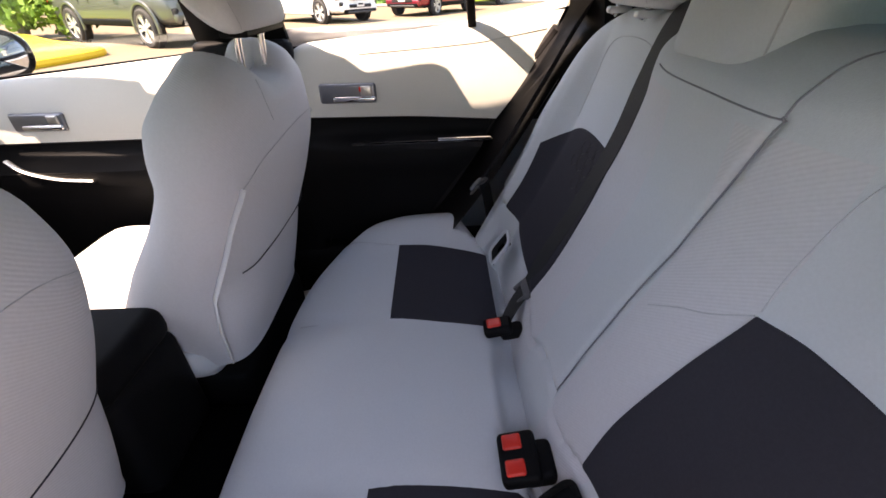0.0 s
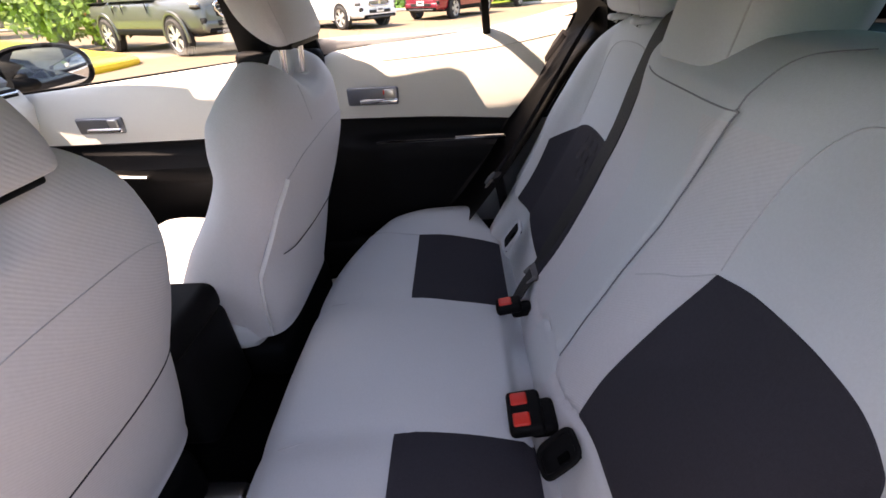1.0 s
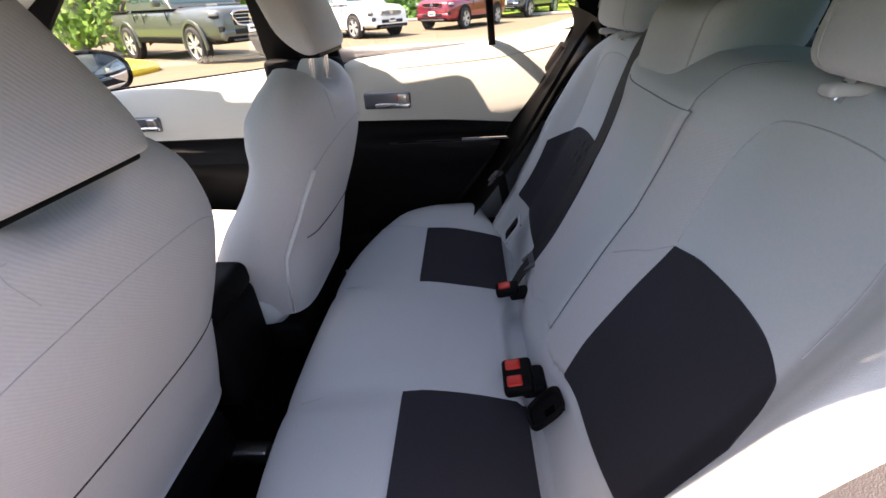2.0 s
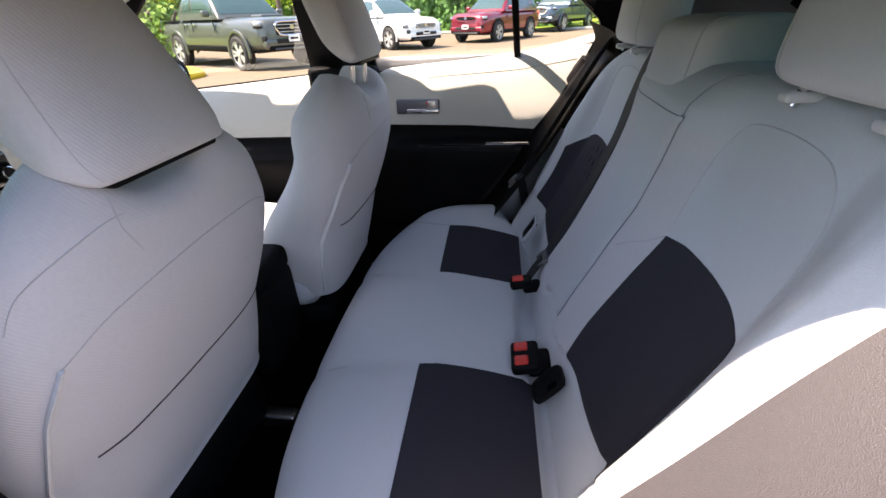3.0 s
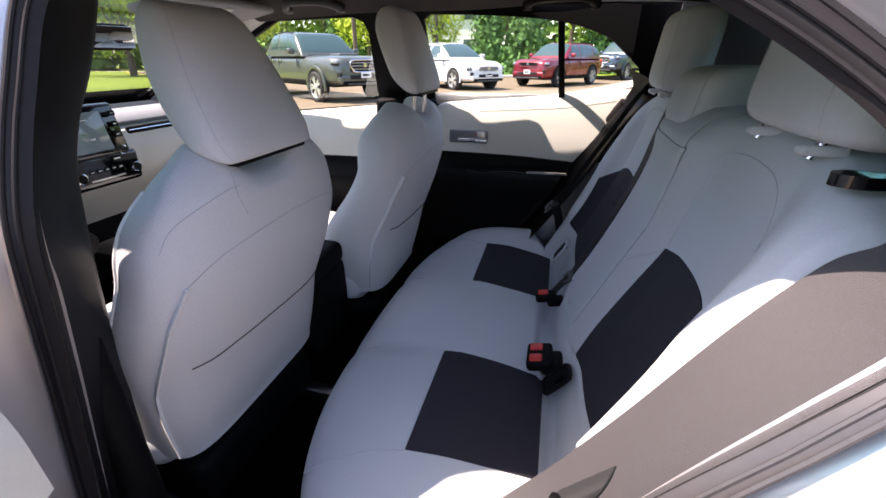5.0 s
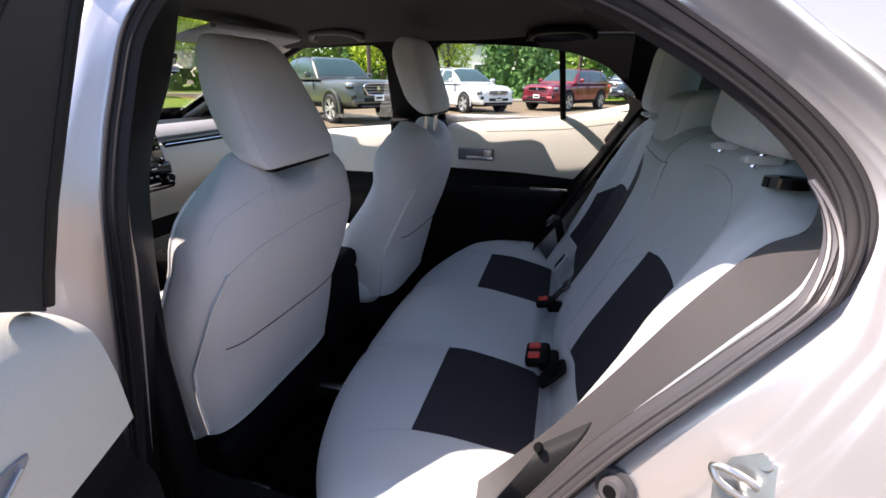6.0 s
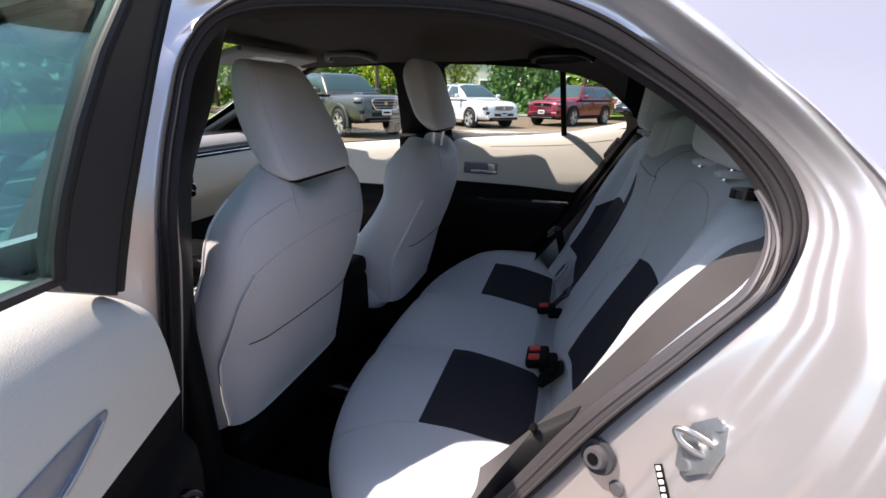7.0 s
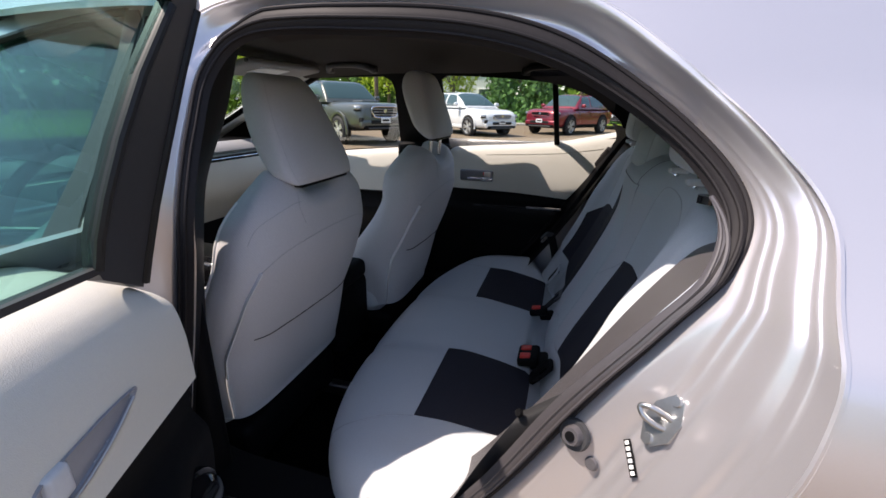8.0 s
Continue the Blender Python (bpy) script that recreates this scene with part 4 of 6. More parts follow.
def front_seat(s, label, back, up):
    cy = s * SEAT_Y
    seat = thing("front_seat", label, "car seat", "front seats", at=(-0.6, cy, 0.25))
    levels = [0.428, 0.4285, 0.430, 0.433, 0.437] + lin(0.442, 0.9, 36) + lin(0.91, 1.0, 18) + [1.004, 1.008, 1.012, 1.015, 1.018, 1.020, 1.022, 1.0235, 1.024]
    mv = Vector((0, cy, 0))
    part("backrest", rows_mesh([[seat_point(2 * math.pi * j / 96, z, 0.05 if s > 0 else 0.0, s < 0) + mv for j in range(96)] for z in levels], closed=True, cap=True), RIBBED, seat)
    if s < 0:
        # pale tube that stands for sunlight along the seat's outer edge
        part("sunlit_edge", tube([seat_point(-1.85, z, 0.0, True) + mv for z in lin(0.50, 0.955, 60)], 0.0035, 8), PALE_THREAD, seat, "pale tube standing for the sunlit outer edge")
    # squab
    rows = []
    for k, x in enumerate(lin(-0.98, -0.47, 24)):
        w = k / 23
        e = (1 - abs(2 * w - 1) ** 6) ** 0.4 + 0.02
        r = []
        for j in range(40):
            a = 2 * math.pi * j / 40
            c, d = math.cos(a), math.sin(a)
            py = math.copysign(abs(c) ** 0.6, c) * 0.25 * (0.85 + 0.15 * e)
            pz = math.copysign(abs(d) ** 0.6, d) * 0.075 * e
            r.append((x, cy + py, 0.46 - 0.04 * w + pz + 0.03 * (py / 0.25) ** 4 * e))
        rows.append(r)
    part("squab", rows_mesh(rows, closed=True, cap=True), FABRIC, seat)
    part("seat_frame", rbox((-0.68, cy, 0.31), (0.5, 0.42, 0.14), 0.03), BLACK, seat)
    for q in (1, -1):
        part("seat_rail", rbox((-0.66, cy + q * 0.19, 0.225), (0.6, 0.04, 0.04), 0.008), SATIN, seat)
    # headrest: a wedge that leans forwards, narrow at its lower rear edge
    def hr(w, a):
        e = max(0.04, (1 - abs(2 * w - 1) ** 8) ** 0.36)
        th = ip(w, [(0, 0.045), (0.10, 0.085), (0.5, 0.10), (1, 0.080)]) if s < 0 else ip(w, [(0, 0.07), (0.25, 0.10), (0.7, 0.11), (1, 0.09)])
        wide = ip(w, [(0, 0.124), (0.15, 0.130), (0.5, 0.120), (0.8, 0.100), (1, 0.080)])
        c, d = math.cos(a), math.sin(a)
        px, py = math.copysign(abs(c) ** 0.58, c), math.copysign(abs(d) ** 0.58, d)
        z = 0.984 + 0.224 * w + up
        return Vector((-0.264 - (0.095 if s < 0 else 0.070) * w ** 1.1 - th / 2 + px * th / 2 * e - 0.2 * up, cy + py * wide * (0.82 + 0.18 * e), z))
    h = part("headrest", rows_mesh([[hr(w, 2 * math.pi * j / 56) for j in range(56)] for w in eased(0, 1, 28)], closed=True, cap=True), RIBBED, seat, "grey fabric covered headrest")
    for a in (-1.0,):
        part("seam", tube([hr(w, a) + Vector((0.0004, 0, 0)) for w in lin(0.03, 0.97, 26)], 0.0005, 5), THREAD, h)
    # thin black block below the headrest
    part("underside_block", rbox((-0.305 - 0.2 * up, cy, 0.983 + up), (0.045, 0.19, 0.012), 0.004), BLACK, h, "black block under the headrest")
    for q in (1, -1):
        part("post", tube([(-0.335, cy + q * 0.055, 0.94), (-0.315 - 0.15 * up, cy + q * 0.055, 1.02 + up)], 0.006, 10), CHROME, h, "chrome headrest post")
        part("post_guide", disc((-0.330, cy + q * 0.055, 0.955), (0, 0, 1), 0.012, 0.010, 0.014, 16), PALE, h)
    # seams: s * y is the outboard side
    lines = [
        (DARK, 0.0013, [(-0.235, 0.632), (-0.12, 0.640), (0.0, 0.648), (0.11, 0.650), (0.165, 0.647), (0.205, 0.652)]),
        (PALE_THREAD, 0.0052, [(0.218, 0.825), (0.240, 0.76), (0.246, 0.66), (0.240, 0.55), (0.222, 0.44)]),
        (THREAD, 0.0007, [(0.218, 0.825), (0.15, 0.855), (0.0, 0.868), (-0.15, 0.86), (-0.23, 0.83)]),
        (THREAD, 0.0005, [(0.098, 0.97), (0.106, 0.94), (0.102, 0.922), (0.094, 0.901)]),
        (THREAD, 0.0006, [(0.095, 0.950), (0.131, 0.946), (0.179, 0.933), (0.215, 0.915), (0.235, 0.885)]),
    ]
    if s > 0:
        lines.pop()
    for mat, r, pts in lines:
        p = [seat_rear(-y, z, 0.0005) + mv for y, z in path2(pts, 40)]
        part("welt" if r > 0.003 else "seam", tube(p, r * (1.6 if r > 0.003 else 1), 8, flat=0.35 if r > 0.003 else 1.0), mat, seat)
    seat.location.x += back
    return seat


front_seat(-1, "light grey fabric driver seat set forward", 0.0, 0.0)
front_seat(1, "light grey fabric front passenger seat set further back", 0.097, 0.052)
# ---- doors ----
REAR_BELT = [(-0.40, 0.95), (-0.23, 0.968), (0.2, 1.006), (0.33, 1.032), (0.46, 1.062)]
REAR_BREAK = [(-0.40, 0.788), (-0.26, 0.785), (0.0, 0.782), (0.26, 0.768), (0.46, 0.755)]
TRIM_OPEN = [(0.0, 0.686), (0.3, 0.687), (0.5, 0.691), (0.65, 0.699), (0.78, 0.715), (0.88, 0.742), (0.95, 0.775), (1.0, 0.81)]
TRIM_IN = [(0.0, 0.686), (0.25, 0.690), (0.5, 0.699), (0.75, 0.712), (0.92, 0.728), (1.0, 0.745)]
LOW_IN = [(0.30, 0.70), (0.45, 0.675), (0.60, 0.652), (0.67, 0.634), (0.70, 0.636), (0.715, 0.66), (0.73, 0.692), (0.76, 0.70), (0.80, 0.690)]


def rear_edge(z):
    return ip(z, [(0.40, 0.02), (0.60, 0.15), (0.755, 0.262), (0.9, 0.36), (1.06, 0.462)])


def rear_door(s, label):
    """A rear side door in its closed place, its hinge at the front; s is the side."""
    door = thing("rear_door", label, "car door", "rear doors", at=(-0.36, s * 0.83, 0.35))
    x0 = -0.318

    def upper(u, v):
        up = 0.0 if s > 0 else 0.013
        zc, zb = ip(x0 + u * 0.7, REAR_BREAK), ip(x0 + u * 0.7, REAR_BELT) + up
        z = zc + (zb - zc) * v
        x = x0 + u * (rear_edge(z) - x0)
        zc, zb = ip(x, REAR_BREAK), ip(x, REAR_BELT) + up
        z = zc + (zb - zc) * v
        cut = 0.03 * max(0.0, 1 - u / 0.10) ** 2 * max(0.0, v - 0.6) / 0.4
        return (x, s * ip(v, TRIM_IN if s > 0 else TRIM_OPEN), z - cut * 1.2)
    edge = [(-0.080, 0.856), (-0.10, 0.860), (-0.15, 0.862), (-0.19, 0.862), (-0.222, 0.857), (-0.195, 0.840), (-0.15, 0.826), (-0.11, 0.817), (-0.08, 0.818), (-0.068, 0.84)]
    edge = [(-0.085 + (x + 0.085) * 0.86, 0.838 + (z - 0.838) * 0.86) for x, z in edge]
    loop = [(p.x, p.y) for p in spline([(x, z, 0) for x, z in edge], 48, closed=True)]
    trim = sheet(upper, eased(0, 1, 40 if s > 0 else 130), lin(0, 1, 26 if s > 0 else 76), (0, s * 0.012, 0))
    if s < 0:
        # opening for the handle recess
        def inside(x, z):
            hit = False
            for (ax, az), (bx, bz) in zip(loop, loop[1:] + loop[:1]):
                if (az > z) != (bz > z) and x < ax + (bx - ax) * (z - az) / (bz - az):
                    hit = not hit
            return hit
        gone = [f for f in trim.faces if inside(*[(lambda c: (c.x, c.z))(f.calc_center_median())][0])]
        bmesh.ops.delete(trim, geom=gone, context="FACES")
    part("upper_trim", trim, TRIM, door, "light grey grained upper door trim")

    def lower(u, v):
        z = 0.38 + (ip(x0 + u * 0.6, REAR_BREAK) - 0.006 - 0.38) * v
        x = x0 + u * (rear_edge(z) - 0.004 - x0)
        bulge = 0.3 + 0.7 * min(1.0, max(0.0, (x + 0.27) / 0.14))
        return (x, s * (0.70 + (ip(z, LOW_IN) - 0.70) * bulge + 0.002), z)
    part("lower_trim", sheet(lower, lin(0, 1, 30), lin(0, 1, 40), (0, s * 0.03, 0)), BLACK, door, "black lower door trim with armrest")
    strip = lambda x: Vector((x, s * (0.633 + 0.0 * x), 0.722 + 0.012 * (x + 0.1)))
    part("armrest_strip", tube([strip(x) for x in lin(-0.14, 0.25, 24)], 0.0045, 8), PIANO, door)
    part("chrome_strip", tube([strip(x) + Vector((0, -s * 0.003, 0.006)) for x in lin(0.10, 0.245, 12)], 0.004, 8), CHROME, door)
    # moulded line under the belt
    part("trim_line", tube([(lambda q: (q[0], q[1] - s * 0.0006, q[2]))(upper(u, 0.80)) for u in lin(0.30, 0.97, 40)], 0.0009, 6), MOULDED, door, "fine moulded line")
    # release handle in its recess
    if s > 0:
        cup = part("handle_recess", rbox((-0.143, s * 0.690, 0.846), (0.155, 0.016, 0.052), 0.0078, 5), DARK_SATIN, door, "grey handle recess")
        part("release_handle", rbox((-0.125, s * 0.682, 0.832), (0.118, 0.014, 0.016), 0.006, 4), CHROME, cup, "chrome release handle")
        part("lock_button", rbox((-0.092, s * 0.683, 0.853), (0.03, 0.012, 0.026), 0.004, 3), SATIN, cup)
        part("lock_mark", rbox((-0.108, s * 0.6815, 0.858), (0.004, 0.012, 0.012), 0.001, 2), RED, cup, "red lock mark")
    else:
        rows = [[(cx + (x - cx) * f, -0.6835 - dd, cz + (z - cz) * f) for x, z in loop] for cx, cz, f, dd in ((-0.132, 0.847, 1.09, 0.004), (-0.132, 0.847, 1.06, 0.0012), (-0.132, 0.847, 1.0, 0.0012), (-0.132, 0.847, 0.96, 0.003), (-0.130, 0.848, 0.90, 0.008), (-0.126, 0.849, 0.76, 0.017), (-0.124, 0.850, 0.5, 0.022), (-0.124, 0.850, 0.02, 0.023))]
        cup = part("handle_recess", rows_mesh(rows, closed=True, cap=True), RECESS, door, "smooth grey handle recess")
        part("release_handle", rbox((-0.095, -0.691, 0.842), (0.026, 0.020, 0.034), 0.006, 5), PALE, cup, "pale release handle")
        part("recess_lip", tube(spline([(-0.197, -0.683, 0.851), (-0.158, -0.6825, 0.833), (-0.115, -0.682, 0.821), (-0.085, -0.682, 0.819)], 24), 0.0016, 8), SATIN, cup)
    # outer skin, shut face
    part("door_skin", sheet(lambda u, p: (lambda q: (q[0], -s * q[1], q[2]))(skin(-0.40 + u * (0.44 + 0.40 - 0.3 * max(0.0, 0.35 - p)), p)), lin(0, 1, 20), lin(0.08, 0.575, 14), (0, -s * 0.02, 0)), SILVER, door)
    part("door_core", plate([(-0.36, 0.36), (0.02, 0.38), (0.40, 0.90), (0.44, 1.03), (-0.33, 0.945)], [], lambda x, z, d: (x, s * (0.745 + d), z), 0.10), SILVER, door, "", 20)
    return door


rear_door(1, "closed rear door with light upper and black lower trim")
left = rear_door(-1, "open rear door with light grey upper and black lower trim")
# window frame and glass that swing with the open door
SASH_OUT = [(-0.302, 0.932), (-0.270, 0.950), (-0.228, 0.973), (-0.222, 0.982), (0.2, 1.018), (0.47, 1.06), (0.49, 1.068), (0.45, 1.13), (0.33, 1.235), (0.16, 1.285), (-0.05, 1.30), (-0.30, 1.305), (-0.377, 1.29), (-0.376, 1.25), (-0.353, 1.18), (-0.332, 1.10), (-0.315, 1.03), (-0.306, 0.97)]
SASH_IN = [(-0.222, 0.990), (0.20, 1.026), (0.43, 1.070), (0.437, 1.084), (0.42, 1.10), (0.30, 1.19), (0.15, 1.235), (-0.05, 1.255), (-0.295, 1.262), (-0.325, 1.25), (-0.275, 1.175), (-0.247, 1.115), (-0.228, 1.06), (-0.219, 1.02)]
sash_y = lambda z: -0.711 + 0.257 * (z - 0.95)
sash_map = lambda x, z, d: (x, sash_y(z) - d, z)
part("window_frame", plate(SASH_OUT, [SASH_IN], sash_map, 0.016), SASH, left, "matte black window frame", 20)
pane = part("glass", plate(SASH_IN, [], lambda x, z, d: (x, sash_y(z) - 0.007 - d, z), 0.004), SOFT_TINT, left, "green tinted door glass", 20)
pane.visible_shadow = False
part("frame_seal", tube([(x, sash_y(z) + 0.001, z) for x, z in ((-0.220, 0.988), (-0.221, 1.02), (-0.230, 1.06), (-0.249, 1.115), (-0.277, 1.175), (-0.322, 1.245))], 0.005, 8), RUBBER, left)
part("frame_seal", tube([(x, sash_y(z) + 0.001, z) for x, z in ((-0.303, 0.938), (-0.306, 0.97), (-0.315, 1.03), (-0.332, 1.10), (-0.353, 1.18), (-0.376, 1.25))], 0.005, 8), RUBBER, left)
part("armrest_end", rbox((-0.225, -0.694, 0.643), (0.12, 0.100, 0.078), 0.036, 6), PIANO, left, "gloss black rounded end of the armrest")
left.rotation_euler.z = -radians(68.5)


def front_door_trim(s, label):
    door = thing("front_door", label, "car door", "front doors", at=(-0.9, s * 0.72, 0.35))
    belt = [(-1.52, 0.862), (-1.03, 0.903), (-0.5, 0.953)]
    brk = [(-1.5, 0.735), (-0.9, 0.738), (-0.42, 0.745)]

    def upper(x, v):
        zc, zb = ip(x, brk), ip(x, belt)
        return (x, s * (ip(v, TRIM_IN) - 0.004), zc + (zb - zc) * v)
    part("upper_trim", sheet(upper, lin(-1.52, -0.40, 30), lin(0, 1, 22), (0, s * 0.012, 0)), TRIM, door, "light grey grained upper door trim")

    def lower(x, v):
        z = 0.30 + (ip(x, brk) - 0.006 - 0.30) * v
        return (x, s * (ip(z + 0.035, LOW_IN) - 0.01), z)
    part("lower_trim", sheet(lower, lin(-1.52, -0.40, 30), lin(0, 1, 40), (0, s * 0.03, 0)), BLACK, door, "black lower door trim with armrest")
    cup = part("handle_recess", rbox((-1.012, s * 0.688, 0.793), (0.15, 0.016, 0.05), 0.007, 4), DARK_SATIN, door, "grey handle recess")
    part("release_handle", rbox((-1.0, s * 0.680, 0.78), (0.115, 0.014, 0.015), 0.006, 4), CHROME, cup, "chrome release handle")
    part("lock_button", rbox((-0.965, s * 0.681, 0.80), (0.03, 0.012, 0.026), 0.004, 3), SATIN, cup)
    part("armrest_trim", tube(spline([(-1.12, s * 0.64, 0.70), (-1.07, s * 0.626, 0.672), (-0.98, s * 0.616, 0.652), (-0.88, s * 0.614, 0.645)], 30), 0.008, 10, flat=0.5), SATIN, door, "satin metal armrest trim")
    return door


front_door_trim(1, "closed front passenger door with light upper trim")
front_door_trim(-1, "closed driver door with light upper trim")

# ---- dashboard ----
dash = thing("dashboard", "light grey dashboard with black top and centre screen", "dashboard", at=(-1.35, 0, 0.5))


def extrude_profile(prof, ys):
    return rows_mesh([[(x, y, z) for x, z in prof] for y in ys])


part("dash_top", extrude_profile([(-1.72, 0.93), (-1.5, 0.965), (-1.33, 0.965)], lin(-0.71, 0.71, 12)), BLACK, dash, "black padded dashboard top")
part("dash_brow", extrude_profile([(-1.33, 0.966), (-1.27, 0.95), (-1.255, 0.93), (-1.27, 0.915)], lin(-0.71, 0.71, 12)), DASH, dash, "grey padded dashboard edge")
part("dash_pad", extrude_profile([(-1.27, 0.916), (-1.235, 0.905), (-1.215, 0.86), (-1.215, 0.80), (-1.24, 0.74), (-1.30, 0.70), (-1.36, 0.60)], lin(-0.71, 0.71, 12)), TRIM, dash, "light grey dashboard pad")
part("dash_lower", extrude_profile([(-1.36, 0.60), (-1.34, 0.50), (-1.45, 0.35), (-1.6, 0.3)], lin(-0.71, 0.71, 12)), BLACK, dash)
part("trim_strip", rbox((-1.236, 0.435, 0.897), (0.014, 0.53, 0.034), 0.005, 3), BLACK, dash, "black decor strip")
part("trim_line", tube([(-1.228, y, 0.903) for y in lin(0.175, 0.695, 8)], 0.0035, 8), CHROME, dash, "bright trim line")
unit = part("control_unit", rbox((-1.20, 0.012, 0.806), (0.06, 0.25, 0.100), 0.015, 4), PIANO, dash, "gloss black climate control panel")
for y in (-0.073, 0.105):
    part("knob", disc((-1.172, y, 0.80), (1, 0, 0), 0.016, 0.014, 0.02, 24), BLACK, unit)
    part("knob_ring", tube([(-1.154, y + 0.0145 * math.cos(a), 0.80 + 0.0145 * math.sin(a)) for a in lin(0, 2 * math.pi, 25)[:-1]], 0.0025, 6, closed=True), CHROME, unit)
for k in range(5):
    part("button", rbox((-1.171, -0.03 + 0.023 * k, 0.81), (0.008, 0.016, 0.012), 0.002, 2), BLACK, unit)
    part("button_mark", rbox((-1.1665, -0.03 + 0.023 * k, 0.81), (0.001, 0.009, 0.003), 0, 1), PAPER, unit)
for y, w in ((-0.075, 0.022), (0.06, 0.02)):
    part("printed_mark", rbox((-1.1695, y, 0.836), (0.001, w, 0.004), 0, 1), PAPER, unit)
part("button_line", rbox((-1.1695, 0.016, 0.783), (0.004, 0.11, 0.005), 0.001, 2), SATIN, unit)
tab = part("display_housing", rbox((-1.185, -0.005, 0.925), (0.03, 0.225, 0.155), 0.012, 4, Matrix.Rotation(radians(-10), 4, "Y")), PIANO, dash, "gloss black display housing")
part("display", rbox((-1.168, -0.022, 0.925), (0.004, 0.15, 0.115), 0.001, 2, Matrix.Rotation(radians(-10), 4, "Y")), SCREEN, tab, "dark glass display")
for k in range(4):
    part("display_button", rbox((-1.166, 0.083, 0.877 + 0.032 * k), (0.006, 0.022, 0.016), 0.002, 2, Matrix.Rotation(radians(-10), 4, "Y")), BLACK, tab)
    part("printed_mark", rbox((-1.1625, 0.083, 0.877 + 0.032 * k), (0.001, 0.010, 0.0035), 0, 1), PAPER, tab)
part("knob_ring", tube([(-1.161, 0.083 + 0.013 * math.cos(a), 0.86 + 0.013 * math.sin(a)) for a in lin(0, 2 * math.pi, 21)[:-1]], 0.0018, 6, closed=True), CHROME, tab)
for y, z, w in ((0.0, 0.905, 0.014), (-0.01, 0.96, 0.03), (-0.06, 0.94, 0.02)):
    part("screen_mark", rbox((-1.1645 - 0.176 * (z - 0.925), y, z), (0.001, w, 0.004), 0, 1), PAPER, tab)

console = thing("centre_console", "black centre console with armrest box between the front seats", "console", at=(-0.7, 0, 0.3))
part("armrest_box", rbox((-0.58, 0, 0.585), (0.34, 0.19, 0.07), 0.025, 4), BLACK, console, "black padded armrest lid")
part("console_body", rbox((-0.72, 0, 0.44), (0.62, 0.20, 0.25), 0.03, 4), BLACK, console)
part("gear_panel", rbox((-1.05, 0, 0.50), (0.3, 0.22, 0.2), 0.04, 4), PIANO, console)

wheel = thing("steering_wheel", "black leather steering wheel with light badge ring", "steering wheel", at=(-1.0, -0.335, 0.85))
tilt = Matrix.Translation((-1.02, -0.385, 0.875)) @ Matrix.Rotation(radians(-65), 4, "Y")
part("rim", tube([tilt @ Vector((0.185 * math.cos(a), 0.185 * math.sin(a), 0)) for a in lin(0, 2 * math.pi, 49)[:-1]], 0.015, 10, closed=True), BLACK, wheel)
part("airbag_pad", rbox(tilt @ Vector((0, 0, -0.01)), (0.13, 0.15, 0.05), 0.02, 4, tilt.to_3x3().to_4x4()), BLACK, wheel)
for q in (1, -1):
    part("spoke", tube([tilt @ Vector((0, q * 0.06, 0)), tilt @ Vector((0.0, q * 0.18, 0))], 0.014, 8), SATIN, wheel)
part("column", tube([tilt @ Vector((0, 0, 0)), tilt @ Vector((0.0, 0, -0.28))], 0.04, 12), BLACK, wheel)

mirror = thing("rear_view_mirror", "black framed rear view mirror on the windscreen", "mirror", at=(-0.97, 0, 1.25))
part("mirror_body", rbox((-0.955, -0.09, 1.178), (0.03, 0.225, 0.062), 0.0145, 6, Matrix.Rotation(radians(-14), 4, "Z")), BLACK, mirror)
part("mirror_glass", rbox((-0.938, -0.09, 1.178), (0.003, 0.208, 0.050), 0.001, 2, Matrix.Rotation(radians(-14), 4, "Z") @ Matrix.Rotation(radians(3.5), 4, "Y")), MIRROR, mirror)
part("mirror_stem", tube([(-0.97, -0.09, 1.18), (-1.02, -0.04, 1.24), (-1.03, -0.01, 1.27)], 0.01, 8), BLACK, mirror)

for s, y in ((1, 0.20), (-1, -0.34)):
    visor = thing("sun_visor", "grey sun visor with a white warning label", "sun visor", "sun visors", at=(-0.85, y, 1.27))
    vm = Matrix.Translation((-0.82, y, 1.258)) @ Matrix.Rotation(radians(-11), 4, "Y")
    part("visor_panel", rbox((0, 0, 0), (0.16, 0.40, 0.022), 0.009, 4, vm), VISOR, visor)
    part("visor_label", rbox((0.0, 0, 0), (0.07, 0.15, 0.003), 0.001, 2, vm @ Matrix.Translation((0.02, -0.04, -0.0125))), PAPER, visor, "white printed label")
    part("visor_rod", tube([vm @ Vector((0.07, q, 0.0)) for q in (-0.205, 0.205)], 0.006, 8), SMOKE_GREY, visor)
for x, y, z, mat in ((-0.634, 0.440, 1.293, SMOKE_GREY), (0.165, 0.470, 1.288, BLACK)):
    grab = thing("grab_handle", "dark grey folding grab handle over the window", "grab handle", "grab handles", at=(x, y, z))
    part("grip", tube(spline([(x - 0.098, y + 0.022, z - 0.020), (x - 0.092, y + 0.002, z - 0.012), (x - 0.066, y - 0.030, z - 0.004), (x - 0.03, y - 0.038, z - 0.001), (x + 0.03, y - 0.038, z - 0.001), (x + 0.066, y - 0.030, z - 0.004), (x + 0.092, y + 0.002, z - 0.012), (x + 0.098, y + 0.022, z - 0.020)], 40), 0.012, 10), mat, grab)
    part("recess", rbox((x, y + 0.004, z + 0.004), (0.17, 0.05, 0.012), 0.005, 3, Matrix.Rotation(radians(-20), 4, "X")), BLACK, grab, "dark recess behind the grip")
    for q in (1, -1):
        part("mount", rbox((x + q * 0.098, y + 0.022, z - 0.016), (0.030, 0.030, 0.026), 0.008, 3), mat, grab)

